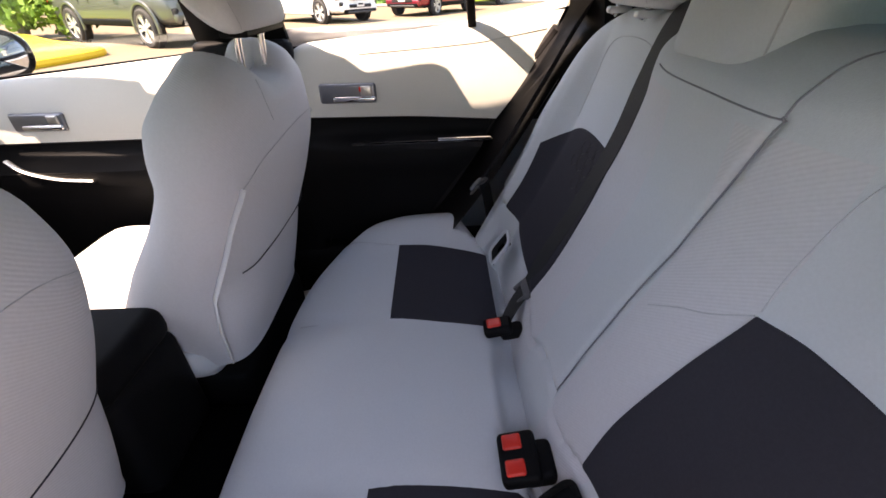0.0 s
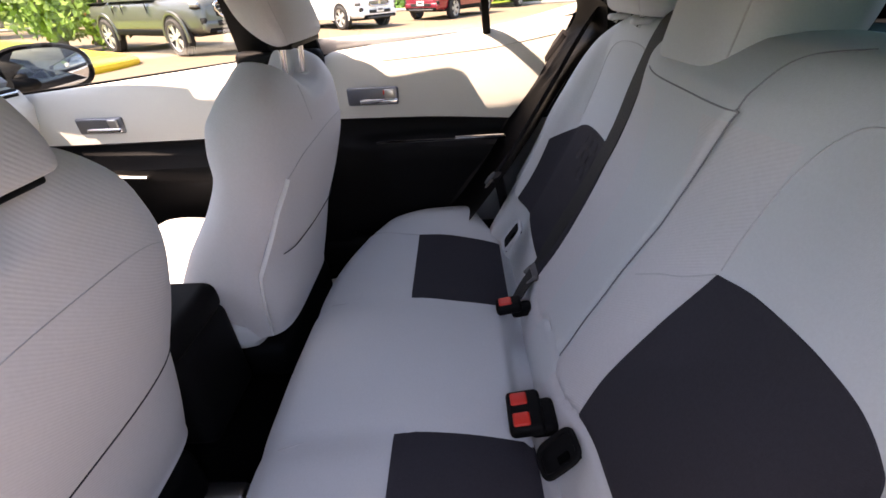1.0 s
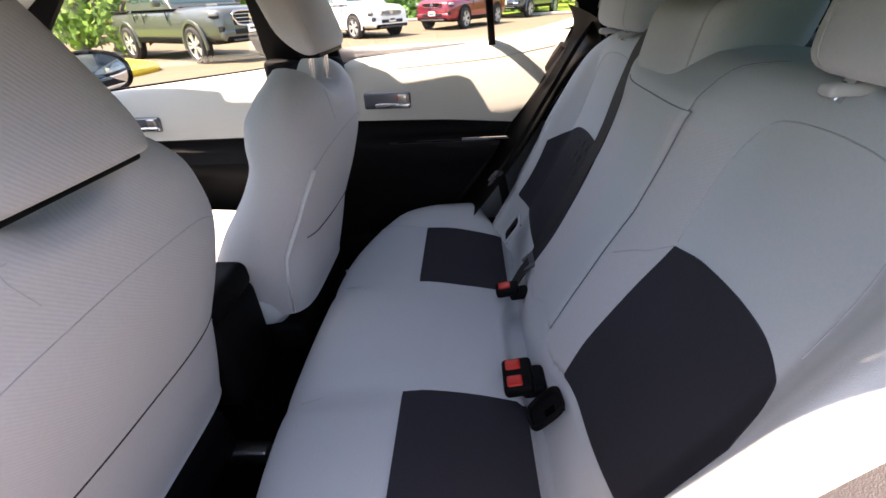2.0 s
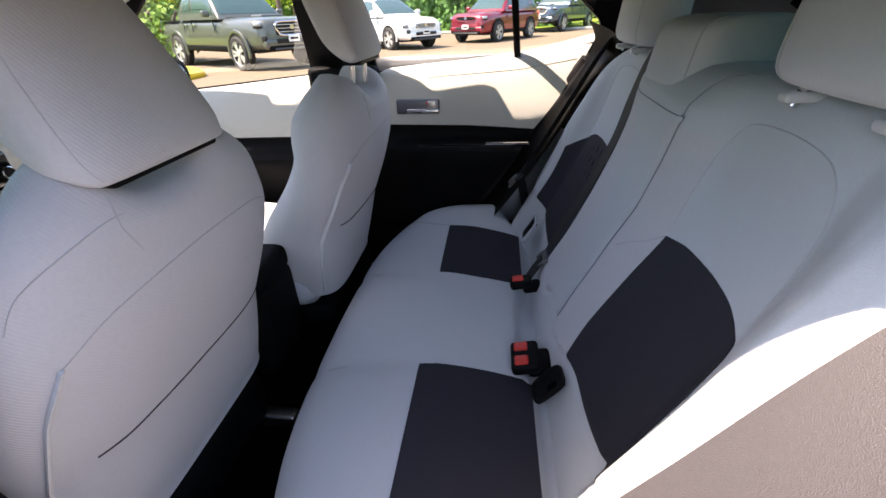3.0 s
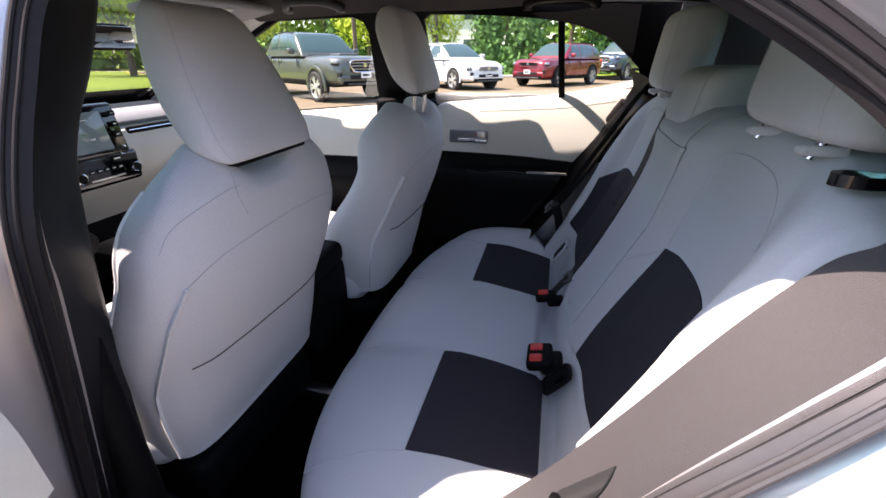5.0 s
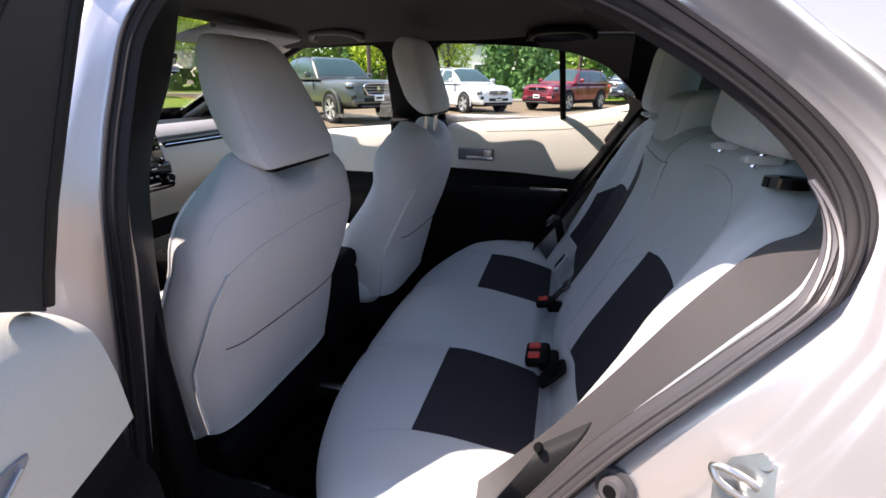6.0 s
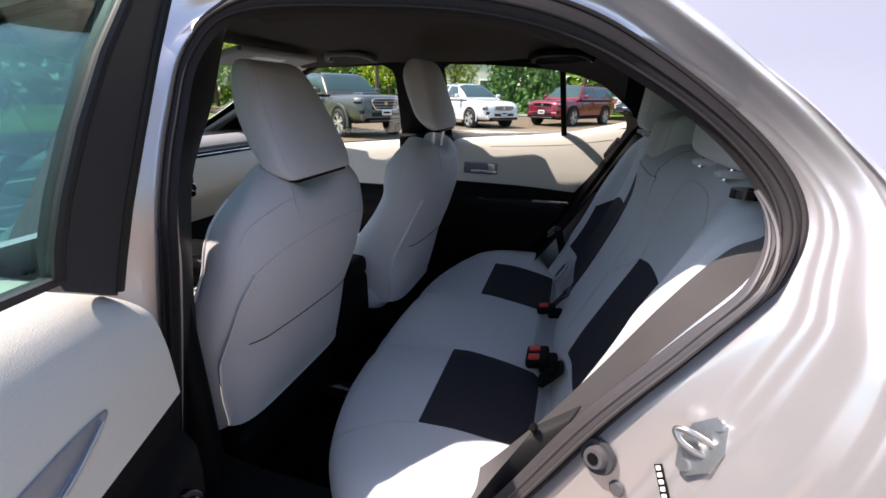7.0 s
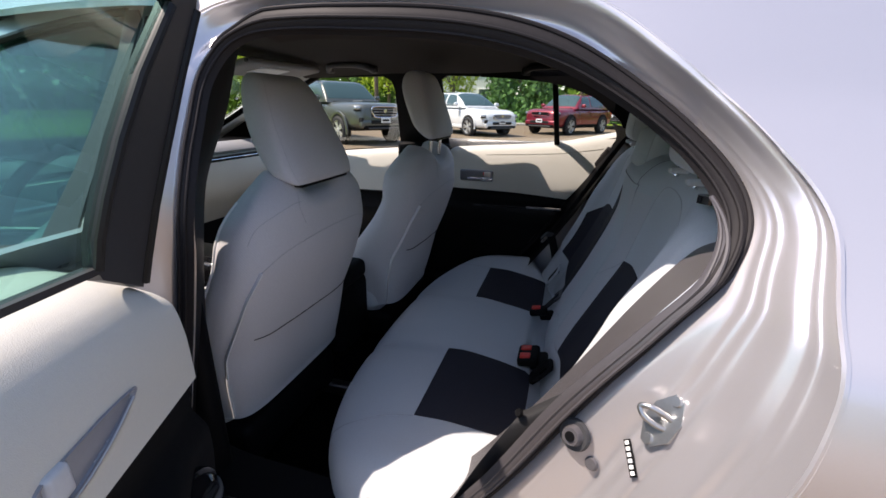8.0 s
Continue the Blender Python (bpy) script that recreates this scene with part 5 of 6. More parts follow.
door_mirror = thing("door_mirror", "silver door mirror with black surround on the passenger door", "mirror", at=(-1.3, 0.9, 0.93))
MC, MU, MN = Vector((-1.322, 0.932, 0.935)), Vector((0.84, 0.54, 0)).normalized(), Vector((-0.54, 0.84, 0)).normalized()


def mirror_loop(scale, back, n=44):
    return [MC + MN * back + MU * 0.128 * scale * math.copysign(abs(math.cos(a)) ** 0.75, math.cos(a)) + Vector((0, 0, 0.073 * scale * math.copysign(abs(math.sin(a)) ** 0.75, math.sin(a)))) for a in lin(0, 2 * math.pi, n + 1)[:-1]]


part("mirror_shell", rows_mesh([mirror_loop(k, d) for k, d in ((0.97, 0.0), (1.04, 0.012), (1.03, 0.035), (0.92, 0.065), (0.65, 0.088), (0.25, 0.098), (0.02, 0.10))], closed=True), SILVER, door_mirror)
part("mirror_frame", tube(mirror_loop(0.99, -0.002), 0.008, 8, closed=True), BLACK, door_mirror)
part("mirror_glass", rows_mesh([mirror_loop(0.96, 0.0), mirror_loop(0.93, -0.003), mirror_loop(0.01, -0.003)], closed=True, cap=True), MIRROR, door_mirror)
part("mirror_foot", tube([(-1.36, 0.94, 0.895), (-1.38, 0.88, 0.89), (-1.39, 0.84, 0.90)], 0.022, 10), BLACK, door_mirror)
# ---- outside ----
ground = solo("ground", sheet(lambda x, y: (x, y, 0), lin(-400, 400, 9), lin(-400, 400, 9)), ASPHALT, "reddish brown sunlit asphalt parking lot", "ground", "structure")


def lawn_patch(pts, label, h=0.13, paint=KERB, kerb="pale concrete kerb"):
    loop = [(p.x, p.y) for p in spline([(x, y, 0) for x, y in pts], 80, closed=True)]
    lawn = solo("lawn", plate(loop, [], lambda x, y, d: (x, y, h - d), h), GRASS, label, "lawn", "structure", angle=20)
    part("kerb", tube([(x, y, h - 0.07) for x, y in loop], 0.09, 8, closed=True), paint, lawn, kerb)
    return lawn


lawn_patch([(-6.6, 8.3), (-7.0, 9.2), (-9.0, 10.6), (-11.6, 12.8), (-15.5, 15.3), (-27, 22.5), (-60, 40), (-60, -20), (-30, -20), (-9, -18), (-7.2, -10), (-6.9, 0), (-6.9, 6)], "bright green mown lawn with kerb", 0.13, YELLOW, "yellow painted concrete kerb")
lawn_patch([(-60, 26.5), (-20, 26.2), (0, 26), (30, 27.5), (70, 29), (70, 70), (0, 80), (-60, 70)], "bright green lawn behind the parked cars")


# ---- belts, buckles and small fittings ----
def strap(pts, side, w=0.047, n=60):
    """Webbing along pts, w wide across the direction side."""
    c = spline(pts, n)
    d = Vector(side).normalized()
    rows = [[p - d * w / 2, p - d * w / 4, p, p + d * w / 4, p + d * w / 2] for p in c]
    bm = bmesh.new()
    a = [[bm.verts.new(q) for q in r] for r in rows]
    low = Vector((0.0016, 0, -0.001))
    b = [[bm.verts.new(q + low) for q in r] for r in rows]
    for i in range(n - 1):
        for j in range(4):
            bm.faces.new((a[i][j], a[i][j + 1], a[i + 1][j + 1], a[i + 1][j]))
            bm.faces.new((b[i][j], b[i + 1][j], b[i + 1][j + 1], b[i][j + 1]))
        bm.faces.new((a[i][0], a[i + 1][0], b[i + 1][0], b[i][0]))
        bm.faces.new((a[i][-1], b[i][-1], b[i + 1][-1], a[i + 1][-1]))
    return bm


def tongue(owner, at, turn):
    m = Matrix.Translation(at) @ turn
    t = part("tongue", rbox((0, 0, 0), (0.012, 0.062, 0.022), 0.005, 3, m @ Matrix()), TONGUE, owner, "dark grey belt tongue grip")
    for k in (1, -1):
        part("grip_wing", rbox(m @ Vector((-0.003, k * 0.024, -0.016)), (0.010, 0.010, 0.030), 0.004, 3, turn), TONGUE, t)
    plate_loop = [(-0.013, 0.0), (0.013, 0.0), (0.013, -0.040), (0.008, -0.047), (-0.008, -0.047), (-0.013, -0.040)]
    slot = [(-0.007, -0.028), (0.007, -0.028), (0.007, -0.038), (-0.007, -0.038)]
    part("tongue_plate", plate(plate_loop, [slot], lambda y, z, d: m @ Vector((d - 0.001, y, z)), 0.002), SATIN, t, "satin metal tongue plate", 20)


belt = thing("outer_seat_belt", "black rear seat belt hanging beside the bench", "seat belt", at=(0.4, 0.55, 0.9))
part("webbing", strap([(0.52, 0.615, 1.10), (0.45, 0.60, 1.03), (0.36, 0.575, 0.88), (0.27, 0.55, 0.73), (0.215, 0.53, 0.655)], (0.5, 0.85, 0), 0.05), WEB, belt)
part("webbing", strap([(0.215, 0.53, 0.655), (0.235, 0.575, 0.58), (0.25, 0.61, 0.50), (0.25, 0.62, 0.44)], (0.6, 0.8, 0), 0.047), WEB, belt)
tongue(belt, (0.212, 0.527, 0.648), Matrix.Rotation(radians(35), 4, "Y") @ Matrix.Rotation(radians(-30), 4, "Z"))

belt = thing("centre_seat_belt", "black centre seat belt buckled down over the bench", "seat belt", at=(0.4, 0.15, 0.9))
part("webbing", strap([(0.54, 0.190, 1.072), (0.478, 0.195, 1.064)] + [(back_x(y, z) - 0.006, y, z) for y, z in ((0.200, 1.03), (0.208, 0.95), (0.215, 0.85), (0.222, 0.72), (0.225, 0.60), (0.222, 0.52))], (0, 1, 0), 0.05), WEB, belt)
part("webbing", strap([(back_x(0.222, 0.52) - 0.008, 0.222, 0.52), (0.250, 0.19, 0.498), (0.228, 0.155, 0.484)], (0, 1, 0), 0.05), WEB, belt)
tongue(belt, (back_x(0.222, 0.53) - 0.012, 0.221, 0.523), Matrix.Rotation(radians(40), 4, "Y"))


def buckle(x, y, buttons, label, lean):
    b = thing("seat_belt_buckle", label, "buckle", "buckles on the bench", at=(x, y, 0.46))
    m = Matrix.Rotation(radians(lean), 4, "Y")
    w = 0.041 * len(buttons)
    part("housing", rbox((x, y, 0.480), (0.060, w, 0.027), 0.009, 4, m), BLACK, b)
    part("stalk", rbox((x + 0.03, y, 0.468), (0.05, w * 0.8, 0.03), 0.01, 3, m), BLACK, b)
    for q in buttons:
        part("release_button", rbox(m @ Vector((-0.006, 0, 0.016)) + Vector((x, y + q, 0.4765)), (0.030, 0.026, 0.009), 0.0042, 4, m), RED, b, "red release button")
    return b


buckle(0.209, -0.140, (-0.0205, 0.0205), "black double buckle with two red buttons", -12)
buckle(0.214, 0.148, (0.0,), "black buckle with a red button holding a belt tongue", -12)


def anchor_pocket(y, z, x, mat, label, lean=-48, size=1.0):
    p = thing("anchor_pocket", label, "anchor cover", "child seat anchor covers", at=(x, y, z))
    m = Matrix.Rotation(radians(lean), 4, "Y") @ Matrix.Rotation(radians(6 if y < 0 else -6), 4, "Z")
    base = Matrix.Translation((x, y, z))
    ring = [base @ m @ Vector((size * 0.036 * math.copysign(abs(math.cos(a)) ** 0.45, math.cos(a)), size * 0.027 * math.copysign(abs(math.sin(a)) ** 0.45, math.sin(a)), 0.003)) for a in lin(0, 2 * math.pi, 41)[:-1]]
    part("frame", tube(ring, 0.005, 8, closed=True), mat, p)
    part("cover", rbox((x, y, z), (0.07 * size, 0.052 * size, 0.006), 0.002, 2, m), BLACK, p)
    part("finger_hole", rbox(base @ m @ Vector((0.008, -0.012, 0.004)) , (0.022, 0.012, 0.004), 0.0015, 2, m), CARPET, p)


anchor_pocket(-0.222, 0.490, 0.250, BLACK, "black plastic child seat anchor cover")
anchor_pocket(0.388, 0.524, 0.250, FABRIC, "dark anchor opening with a light rim", -60, 1.12)

near = thing("near_belt_anchor", "black belt anchor strap beside the door opening", "seat belt", at=(0.2, -0.66, 0.5))
part("webbing", strap([(0.258, -0.635, 0.722), (0.240, -0.662, 0.708), (0.20, -0.685, 0.645), (0.165, -0.690, 0.57), (0.12, -0.69, 0.48)], (0.8, 0.3, 0.45), 0.066), WEB, near)
part("anchor_bolt", disc((0.226, -0.664, 0.716), (-0.5, -0.6, 0.5), 0.007, 0.005, 0.005, 16), BLACK, near)

striker = thing("door_striker", "bright steel door striker bolted to the jamb", "striker", at=(0.388, -0.775, 0.832))
def jamb_normal(x, z, h=0.018):
    gx = (jamb_y(x + h, z) - jamb_y(x - h, z)) / (2 * h)
    gz = (jamb_y(x, z + h) - jamb_y(x, z - h)) / (2 * h)
    return Vector((gx, -1, gz)).normalized()


def on_jamb(x, z, lift, turn):
    """A frame on the jamb: local -y points out of it, local z runs along the turned up direction."""
    out = jamb_normal(x, z)
    up = Vector((math.sin(turn), 0, math.cos(turn)))
    up = (up - out * up.dot(out)).normalized()
    side = up.cross(out)
    m = Matrix((side, -out, up)).transposed().to_4x4()
    return Matrix.Translation(Vector((x, jamb_y(x, z), z)) + out * lift) @ m


sm = on_jamb(0.388, 0.832, 0.003, radians(10))
pl = [(-0.034, 0.006), (-0.034, -0.006), (-0.014, -0.0185), (0.010, -0.0185), (0.031, -0.006), (0.031, 0.006), (0.010, 0.0185), (-0.014, 0.0185)]
part("base_plate", plate(pl, [], lambda a, b, d: sm @ Vector((b, -d, a)), 0.004), STEEL, striker, "zinc plated base plate", 30)
part("loop", tube(spline([sm @ (Vector(p) * 0.8) for p in ((0.008, -0.003, 0.008), (0.002, -0.014, 0.010), (-0.010, -0.026, 0.008), (-0.020, -0.030, 0.0), (-0.012, -0.026, -0.008), (0.0, -0.014, -0.010), (0.008, -0.003, -0.008))], 36), 0.0032, 10), STEEL, striker, "bent steel loop")
for q in (0.026, -0.027):
    part("screw", disc(sm @ Vector((0.0, -0.004, q)), sm.to_3x3() @ Vector((0, -1, 0)), 0.0065, 0.0055, 0.003, 16), STEEL, striker)

bump = thing("door_buffer", "grey rubber buffer plug in the jamb", "buffer", at=(0.3, -0.745, 0.75))
BUFFER = (0.301, jamb_y(0.301, 0.760) - 0.002, 0.760)
bm_axis = jamb_normal(0.301, 0.760)
part("flange", disc(BUFFER, bm_axis, 0.021, 0.019, 0.005, 28), SMOKE_GREY, bump)
part("core", disc(Vector(BUFFER) + bm_axis * 0.005, bm_axis, 0.014, 0.011, 0.008, 24), TAUPE, bump)
part("screw", disc(Vector(BUFFER) + bm_axis * 0.013, bm_axis, 0.0065, 0.006, 0.002, 18), BLACK, bump)
plug = solo("grommet", disc((0.324, jamb_y(0.324, 0.732) - 0.002, 0.732), bm_axis, 0.009, 0.007, 0.004, 18), TAUPE, "small grey rubber grommet in the jamb", "grommet")
stick = thing("warning_sticker", "small black and white printed sticker on the jamb", "sticker", at=(0.37, -0.757, 0.74))
km = on_jamb(0.364, 0.772, 0.006, radians(-44))
part("backing", rbox((0, 0, 0), (0.009, 0.0016, 0.040), 0.0005, 2, km), BLACK, stick)
for k in range(6):
    part("print_bar", rbox(km @ Vector((0, -0.0012, -0.016 + 0.0064 * k)), (0.005, 0.0012, 0.0042), 0.0003, 1, km.to_3x3().to_4x4()), PAPER, stick)

tag = solo("paper_tag", rbox((-0.355, 0.585, 0.235), (0.05, 0.035, 0.004), 0.001, 2, Matrix.Rotation(radians(20), 4, "Z")), PAPER, "small white paper tag on the floor", "tag")
hole = solo("belt_guide", plate([(0.05 * math.cos(a), 0.07 * math.sin(a)) for a in lin(0, 2 * math.pi, 33)[:-1]], [], lambda a, b, d: (0.468 + 0.5 * a, -0.497 + 0.22 * b, 1.034 - d), 0.012), PIANO, "dark oval belt guide on top of the bench", "belt guide")
# ---- parked vehicles: built nose along +x at the origin, then turned and set down ----
PAINTS = {
    "grey": material("grey_car_paint", (0.105, 0.11, 0.097), 0.32, metal=0.35, vary=0.03, coat=0.6),
    "white": material("white_car_paint", (0.80, 0.80, 0.79), 0.3, vary=0.02, coat=1.0),
    "red": material("red_car_paint", (0.24, 0.010, 0.022), 0.3, metal=0.3, vary=0.03, coat=1.0),
    "blue": material("slate_blue_car_paint", (0.06, 0.085, 0.12), 0.3, metal=0.5, vary=0.03, coat=1.0),
}
SMOKED = material("dark_window_glass", (0.045, 0.085, 0.085), 0.06, vary=0.1, coat=0.3)
LAMP = material("headlamp_lens", (0.36, 0.38, 0.40), 0.15, metal=0.5, vary=0.3, big=25.0, coat=1.0)
ARCH = material("dark_arch_liner", (0.012, 0.012, 0.012), 0.9)


def section(x, z0, z1, hw, n=28, power=5.0, tuck=0.0):
    """A rounded upright section of a body; tuck narrows it towards the top."""
    r = []
    for j in range(n):
        a = 2 * math.pi * j / n
        c, d = math.cos(a), math.sin(a)
        py = math.copysign(abs(c) ** (2 / power), c)
        pz = math.copysign(abs(d) ** (2 / power), d)
        r.append((x, py * hw * (1 - tuck * max(0.0, pz)), (z0 + z1) / 2 + pz * (z1 - z0) / 2))
    return r


def vehicle(name, label, at, heading, paint, length, width, hood, belt, roof, sill, wheels, cab, wheel_r, bed=None, grille="bars", lip=0.9):
    """cab: x of windscreen foot, windscreen top, roof end, rear window foot; wheels: x of both axles."""
    v = thing(name, label, "car", "parked vehicles", at=(0, 0, 0))
    hl, hw = length / 2, width / 2
    mat = PAINTS[paint]
    rear_top = bed if bed else belt
    wf, wt, re, rf = cab
    prof = [(-hl, sill + 0.28, rear_top - 0.14, hw * 0.84), (-hl + 0.03, sill + 0.16, rear_top - 0.06, hw * 0.91), (-hl + 0.12, sill + 0.08, rear_top - 0.01, hw * 0.96), (-hl + 0.3, sill + 0.03, rear_top, hw * 0.985)]
    if bed:
        prof += [(rf - 0.12, sill, rear_top, hw), (rf - 0.10, sill, rear_top, hw)]
    for k in range(9):
        x = (-hl * 0.62 if not bed else rf - 0.05) + (wf - 0.05 - (-hl * 0.62 if not bed else rf - 0.05)) * k / 8
        prof.append((x, sill, belt, hw))
    nose = hl - wf
    for f, w in ((0.06, 1.0), (0.2, 0.995), (0.4, 0.985), (0.6, 0.965), (0.74, 0.94), (0.84, 0.90), (0.91, 0.86), (0.96, 0.81), (0.99, 0.76), (1.0, 0.72)):
        top = belt - (belt - hood) * min(1.0, f / 0.7)
        if f > 0.7:
            top = hood - (hood - lip) * min(1.0, (f - 0.7) / 0.25) ** 1.6 - 0.12 * max(0.0, (f - 0.93) / 0.07) ** 2
        prof.append((wf + nose * f, sill + 0.14 * max(0.0, f - 0.5) ** 2, top, hw * w))
    prof.sort()
    body = part("body", rows_mesh([section(x, z0, z1, w, 36, 6.0, tuck=0.07) for x, z0, z1, w in prof], closed=True, cap=True), mat, v, "", 35)
    # cabin: a lofted dome with the panes set a little proud of it
    line = [(rf, belt - 0.03), (rf + (re - rf) * 0.55, belt + (roof - belt) * 0.66), (re, roof - 0.07), (re + 0.25, roof - 0.02), ((re + wt) / 2, roof), (wt - 0.1, roof - 0.035), (wt, roof - 0.06),
            (wt + (wf - wt) * 0.5, belt + (roof - belt) * 0.50), (wf, belt - 0.03)]
    bulge = 0.27 if bed else 0.42
    def cab_pt(x, s, lift=0.0):
        """x along the car, s across it: -1 left belt, 0 the roof's middle, 1 right belt."""
        zr = ip(x, line)
        t = s * math.pi / 2
        q, h = math.copysign(abs(math.sin(t)) ** bulge, t), max(0.0, math.cos(t)) ** bulge
        z = belt - 0.03 + (zr - belt + 0.03) * h
        y = q * hw * (0.945 - (0.15 if bed else 0.20) * (z - belt) / (roof - belt))
        return Vector((x, y * (1 + lift * 1.2), z + lift * 1.1 * h))
    xs = lin(rf, wf, 44)
    cabin = part("cabin", rows_mesh([[cab_pt(x, s) for s in lin(-1, 1, 41)] for x in xs], cap=False), mat, v, "", 50)
    def pane(name, x0, x1, s0, s1, slant0=0.0, slant1=0.0, n=8):
        rows = []
        for k in range(n):
            a = k / (n - 1)
            r = []
            for j in range(n):
                b = j / (n - 1)
                s = s0 + (s1 - s0) * (b ** 2.2 if abs(s0) > 0.9 else b)
                up = 1 - abs(s)
                r.append(cab_pt(x0 + slant0 * up + (x1 + slant1 * up - x0 - slant0 * up) * a, s, 0.007))
            rows.append(r)
        part(name, rows_mesh(rows), SMOKED, cabin, "dark reflecting glass", 60)
    pane("windscreen", wt + 0.03, wf - 0.10, -0.50, 0.50, n=12)
    pane("rear_window", rf + 0.10, re - 0.05, -0.42, 0.42, n=10)
    span = wt - re
    for q in (1, -1):
        c0, c1, c2 = wt + 0.02, wt - 0.60 * (span if bed else 0.85), re + (0.06 if bed else 0.02)
        pane("side_window", c1 + 0.05, c0 + 0.30, q * 0.996, q * 0.56, 0, -0.62)
        pane("side_window", c2 + (0.0 if bed else 0.42), c1 - 0.05, q * 0.996, q * 0.56)
        if not bed:
            pane("side_window", c2 - 0.12, c2 + 0.34, q * 0.994, q * 0.58, 0.25, 0)
        part("roof_rail", tube([cab_pt(x, q * 0.40, 0.02) for x in lin(re + 0.1, wt - 0.1, 10)], 0.014, 6), BLACK, cabin)
        part("belt_line", tube([cab_pt(x, q * 0.985, 0.01) for x in lin(re - 0.1, wf - 0.25, 14)], 0.006, 6), BLACK if bed else mat, cabin)
        for wx in wheels:
            part("wheel_arch", disc((wx, q * (hw - 0.13), wheel_r + 0.03), (0, q, 0), wheel_r * 1.16, wheel_r * 1.16, 0.134, 28), ARCH, body, "dark wheel arch")
            flare = [(wx + wheel_r * 1.2 * math.cos(a), q * (hw - 0.004), wheel_r + 0.03 + wheel_r * 1.2 * math.sin(a)) for a in lin(-0.25, math.pi + 0.25, 20)]
            part("fender_flare", tube(flare, 0.045 if bed else 0.03, 8, flat=0.8), BLACK if grille == "plain" else mat, body)
            car_wheel(v, (wx, q * (hw - 0.078), wheel_r), (0, q, 0), wheel_r, 0.25)
        part("mirror", rbox((wf - 0.34, q * (hw + 0.10), belt + 0.10), (0.13, 0.2, 0.15), 0.05, 4), mat, v)
        for hx in (c1 + 0.12, c2 + 0.12):
            part("door_handle", rbox((hx, q * (hw - 0.012), belt - 0.13), (0.17, 0.05, 0.03), 0.01), CHROME if bed else mat, v)
        for hx in (wf - 0.30, c1, c2):
            part("door_gap", rbox((hx, q * (hw - 0.020), (belt + sill) / 2 + 0.05), (0.010, 0.02, (belt - sill) * 0.70), 0), ARCH, body)
        part("sill_guard", rbox(((wheels[0] + wheels[1]) / 2, q * (hw - 0.025), sill + 0.06), (abs(wheels[0] - wheels[1]) - 2.5 * wheel_r, 0.07, 0.14), 0.03), BLACK if grille != "bars" or bed else mat, v)
        lamp = rbox((hl - 0.225, q * hw * 0.735, lip - 0.125), (0.20, 0.40, 0.115), 0.05, 4, Matrix.Rotation(-q * radians(40), 4, "Z") @ Matrix.Rotation(q * radians(9), 4, "X"))
        lamp = part("headlamp", lamp, LAMP, v, "clear headlamp")
        part("lamp_bezel", rbox((hl - 0.225, q * hw * 0.735, lip - 0.185), (0.21, 0.40, 0.03), 0.012, 3, Matrix.Rotation(-q * radians(40), 4, "Z") @ Matrix.Rotation(q * radians(9), 4, "X")), ARCH, lamp)
        pod = part("fog_lamp_pod", rbox((hl - 0.10, q * hw * 0.68, sill + 0.27), (0.14, 0.30, 0.15), 0.04, 3, Matrix.Rotation(-q * radians(25), 4, "Z")), ARCH, v)
        part("fog_lamp", disc((hl - 0.045, q * hw * 0.66, sill + 0.27), (1, -0.3 * q, 0), 0.05, 0.045, 0.02, 14), LAMP, pod)
        part("tail_lamp", rbox((-hl + 0.06, q * hw * 0.84, rear_top - 0.22), (0.1, 0.16, 0.3), 0.03), RED, v)
    gz, gh = (lip - 0.20, 0.15) if bed else (lip - 0.13, 0.075)
    g = part("grille", rbox((hl - 0.02, 0, gz), (0.08, hw * 0.95, gh * 1.9), 0.03), ARCH, v, "dark front grille")
    part("grille_frame", tube([(hl + 0.025, hw * 0.48 * math.copysign(abs(math.cos(a)) ** 0.45, math.cos(a)) * (1 - 0.12 * (math.sin(a) < 0)), gz + gh * math.copysign(abs(math.sin(a)) ** 0.45, math.sin(a))) for a in lin(0, 2 * math.pi, 41)[:-1]], 0.022 if bed else 0.014, 6, closed=True), CHROME if grille != "plain" else mat, g)
    for k in range(3):
        part("grille_bar", rbox((hl + 0.018, 0, gz - gh * 0.5 + gh * 0.5 * k), (0.02, hw * 0.86, 0.014), 0.004), CHROME if grille == "bars" else BLACK, g)
    part("badge", disc((hl + 0.02, 0, gz + 0.02), (1, 0, 0), 0.06, 0.055, 0.015, 16), CHROME, g)
    part("bumper", rbox((hl - 0.07, 0, sill + 0.17), (0.20, hw * 1.66, 0.26), 0.09, 5), mat, v)
    part("lower_valance", rbox((hl - 0.065, 0, sill + 0.09), (0.205, hw * 1.5, 0.12), 0.04, 4), BLACK, v)
    part("air_intake", rbox((hl + 0.026, 0, sill + 0.22), (0.03, hw * 1.0, 0.10), 0.01), ARCH, v)
    part("skid_plate", rbox((hl - 0.03, 0, sill + 0.055), (0.16, hw * 1.2, 0.05), 0.02), SMOKE_GREY, v)
    part("number_plate", rbox((hl + 0.045, 0, sill + 0.27), (0.015, 0.31, 0.15), 0.005), PAPER, v, "white number plate")
    part("plate_mark", rbox((hl + 0.0535, 0, sill + 0.27), (0.004, 0.22, 0.05), 0.001), BLACK, v)
    part("underside", rbox((0, 0, sill + 0.05), (length * 0.86, width * 0.82, 0.16), 0.03), ARCH, v)
    part("wiper_cowl", rbox((wf - 0.02, 0, belt - 0.012), (0.12, hw * 1.5, 0.03), 0.01), BLACK, v)
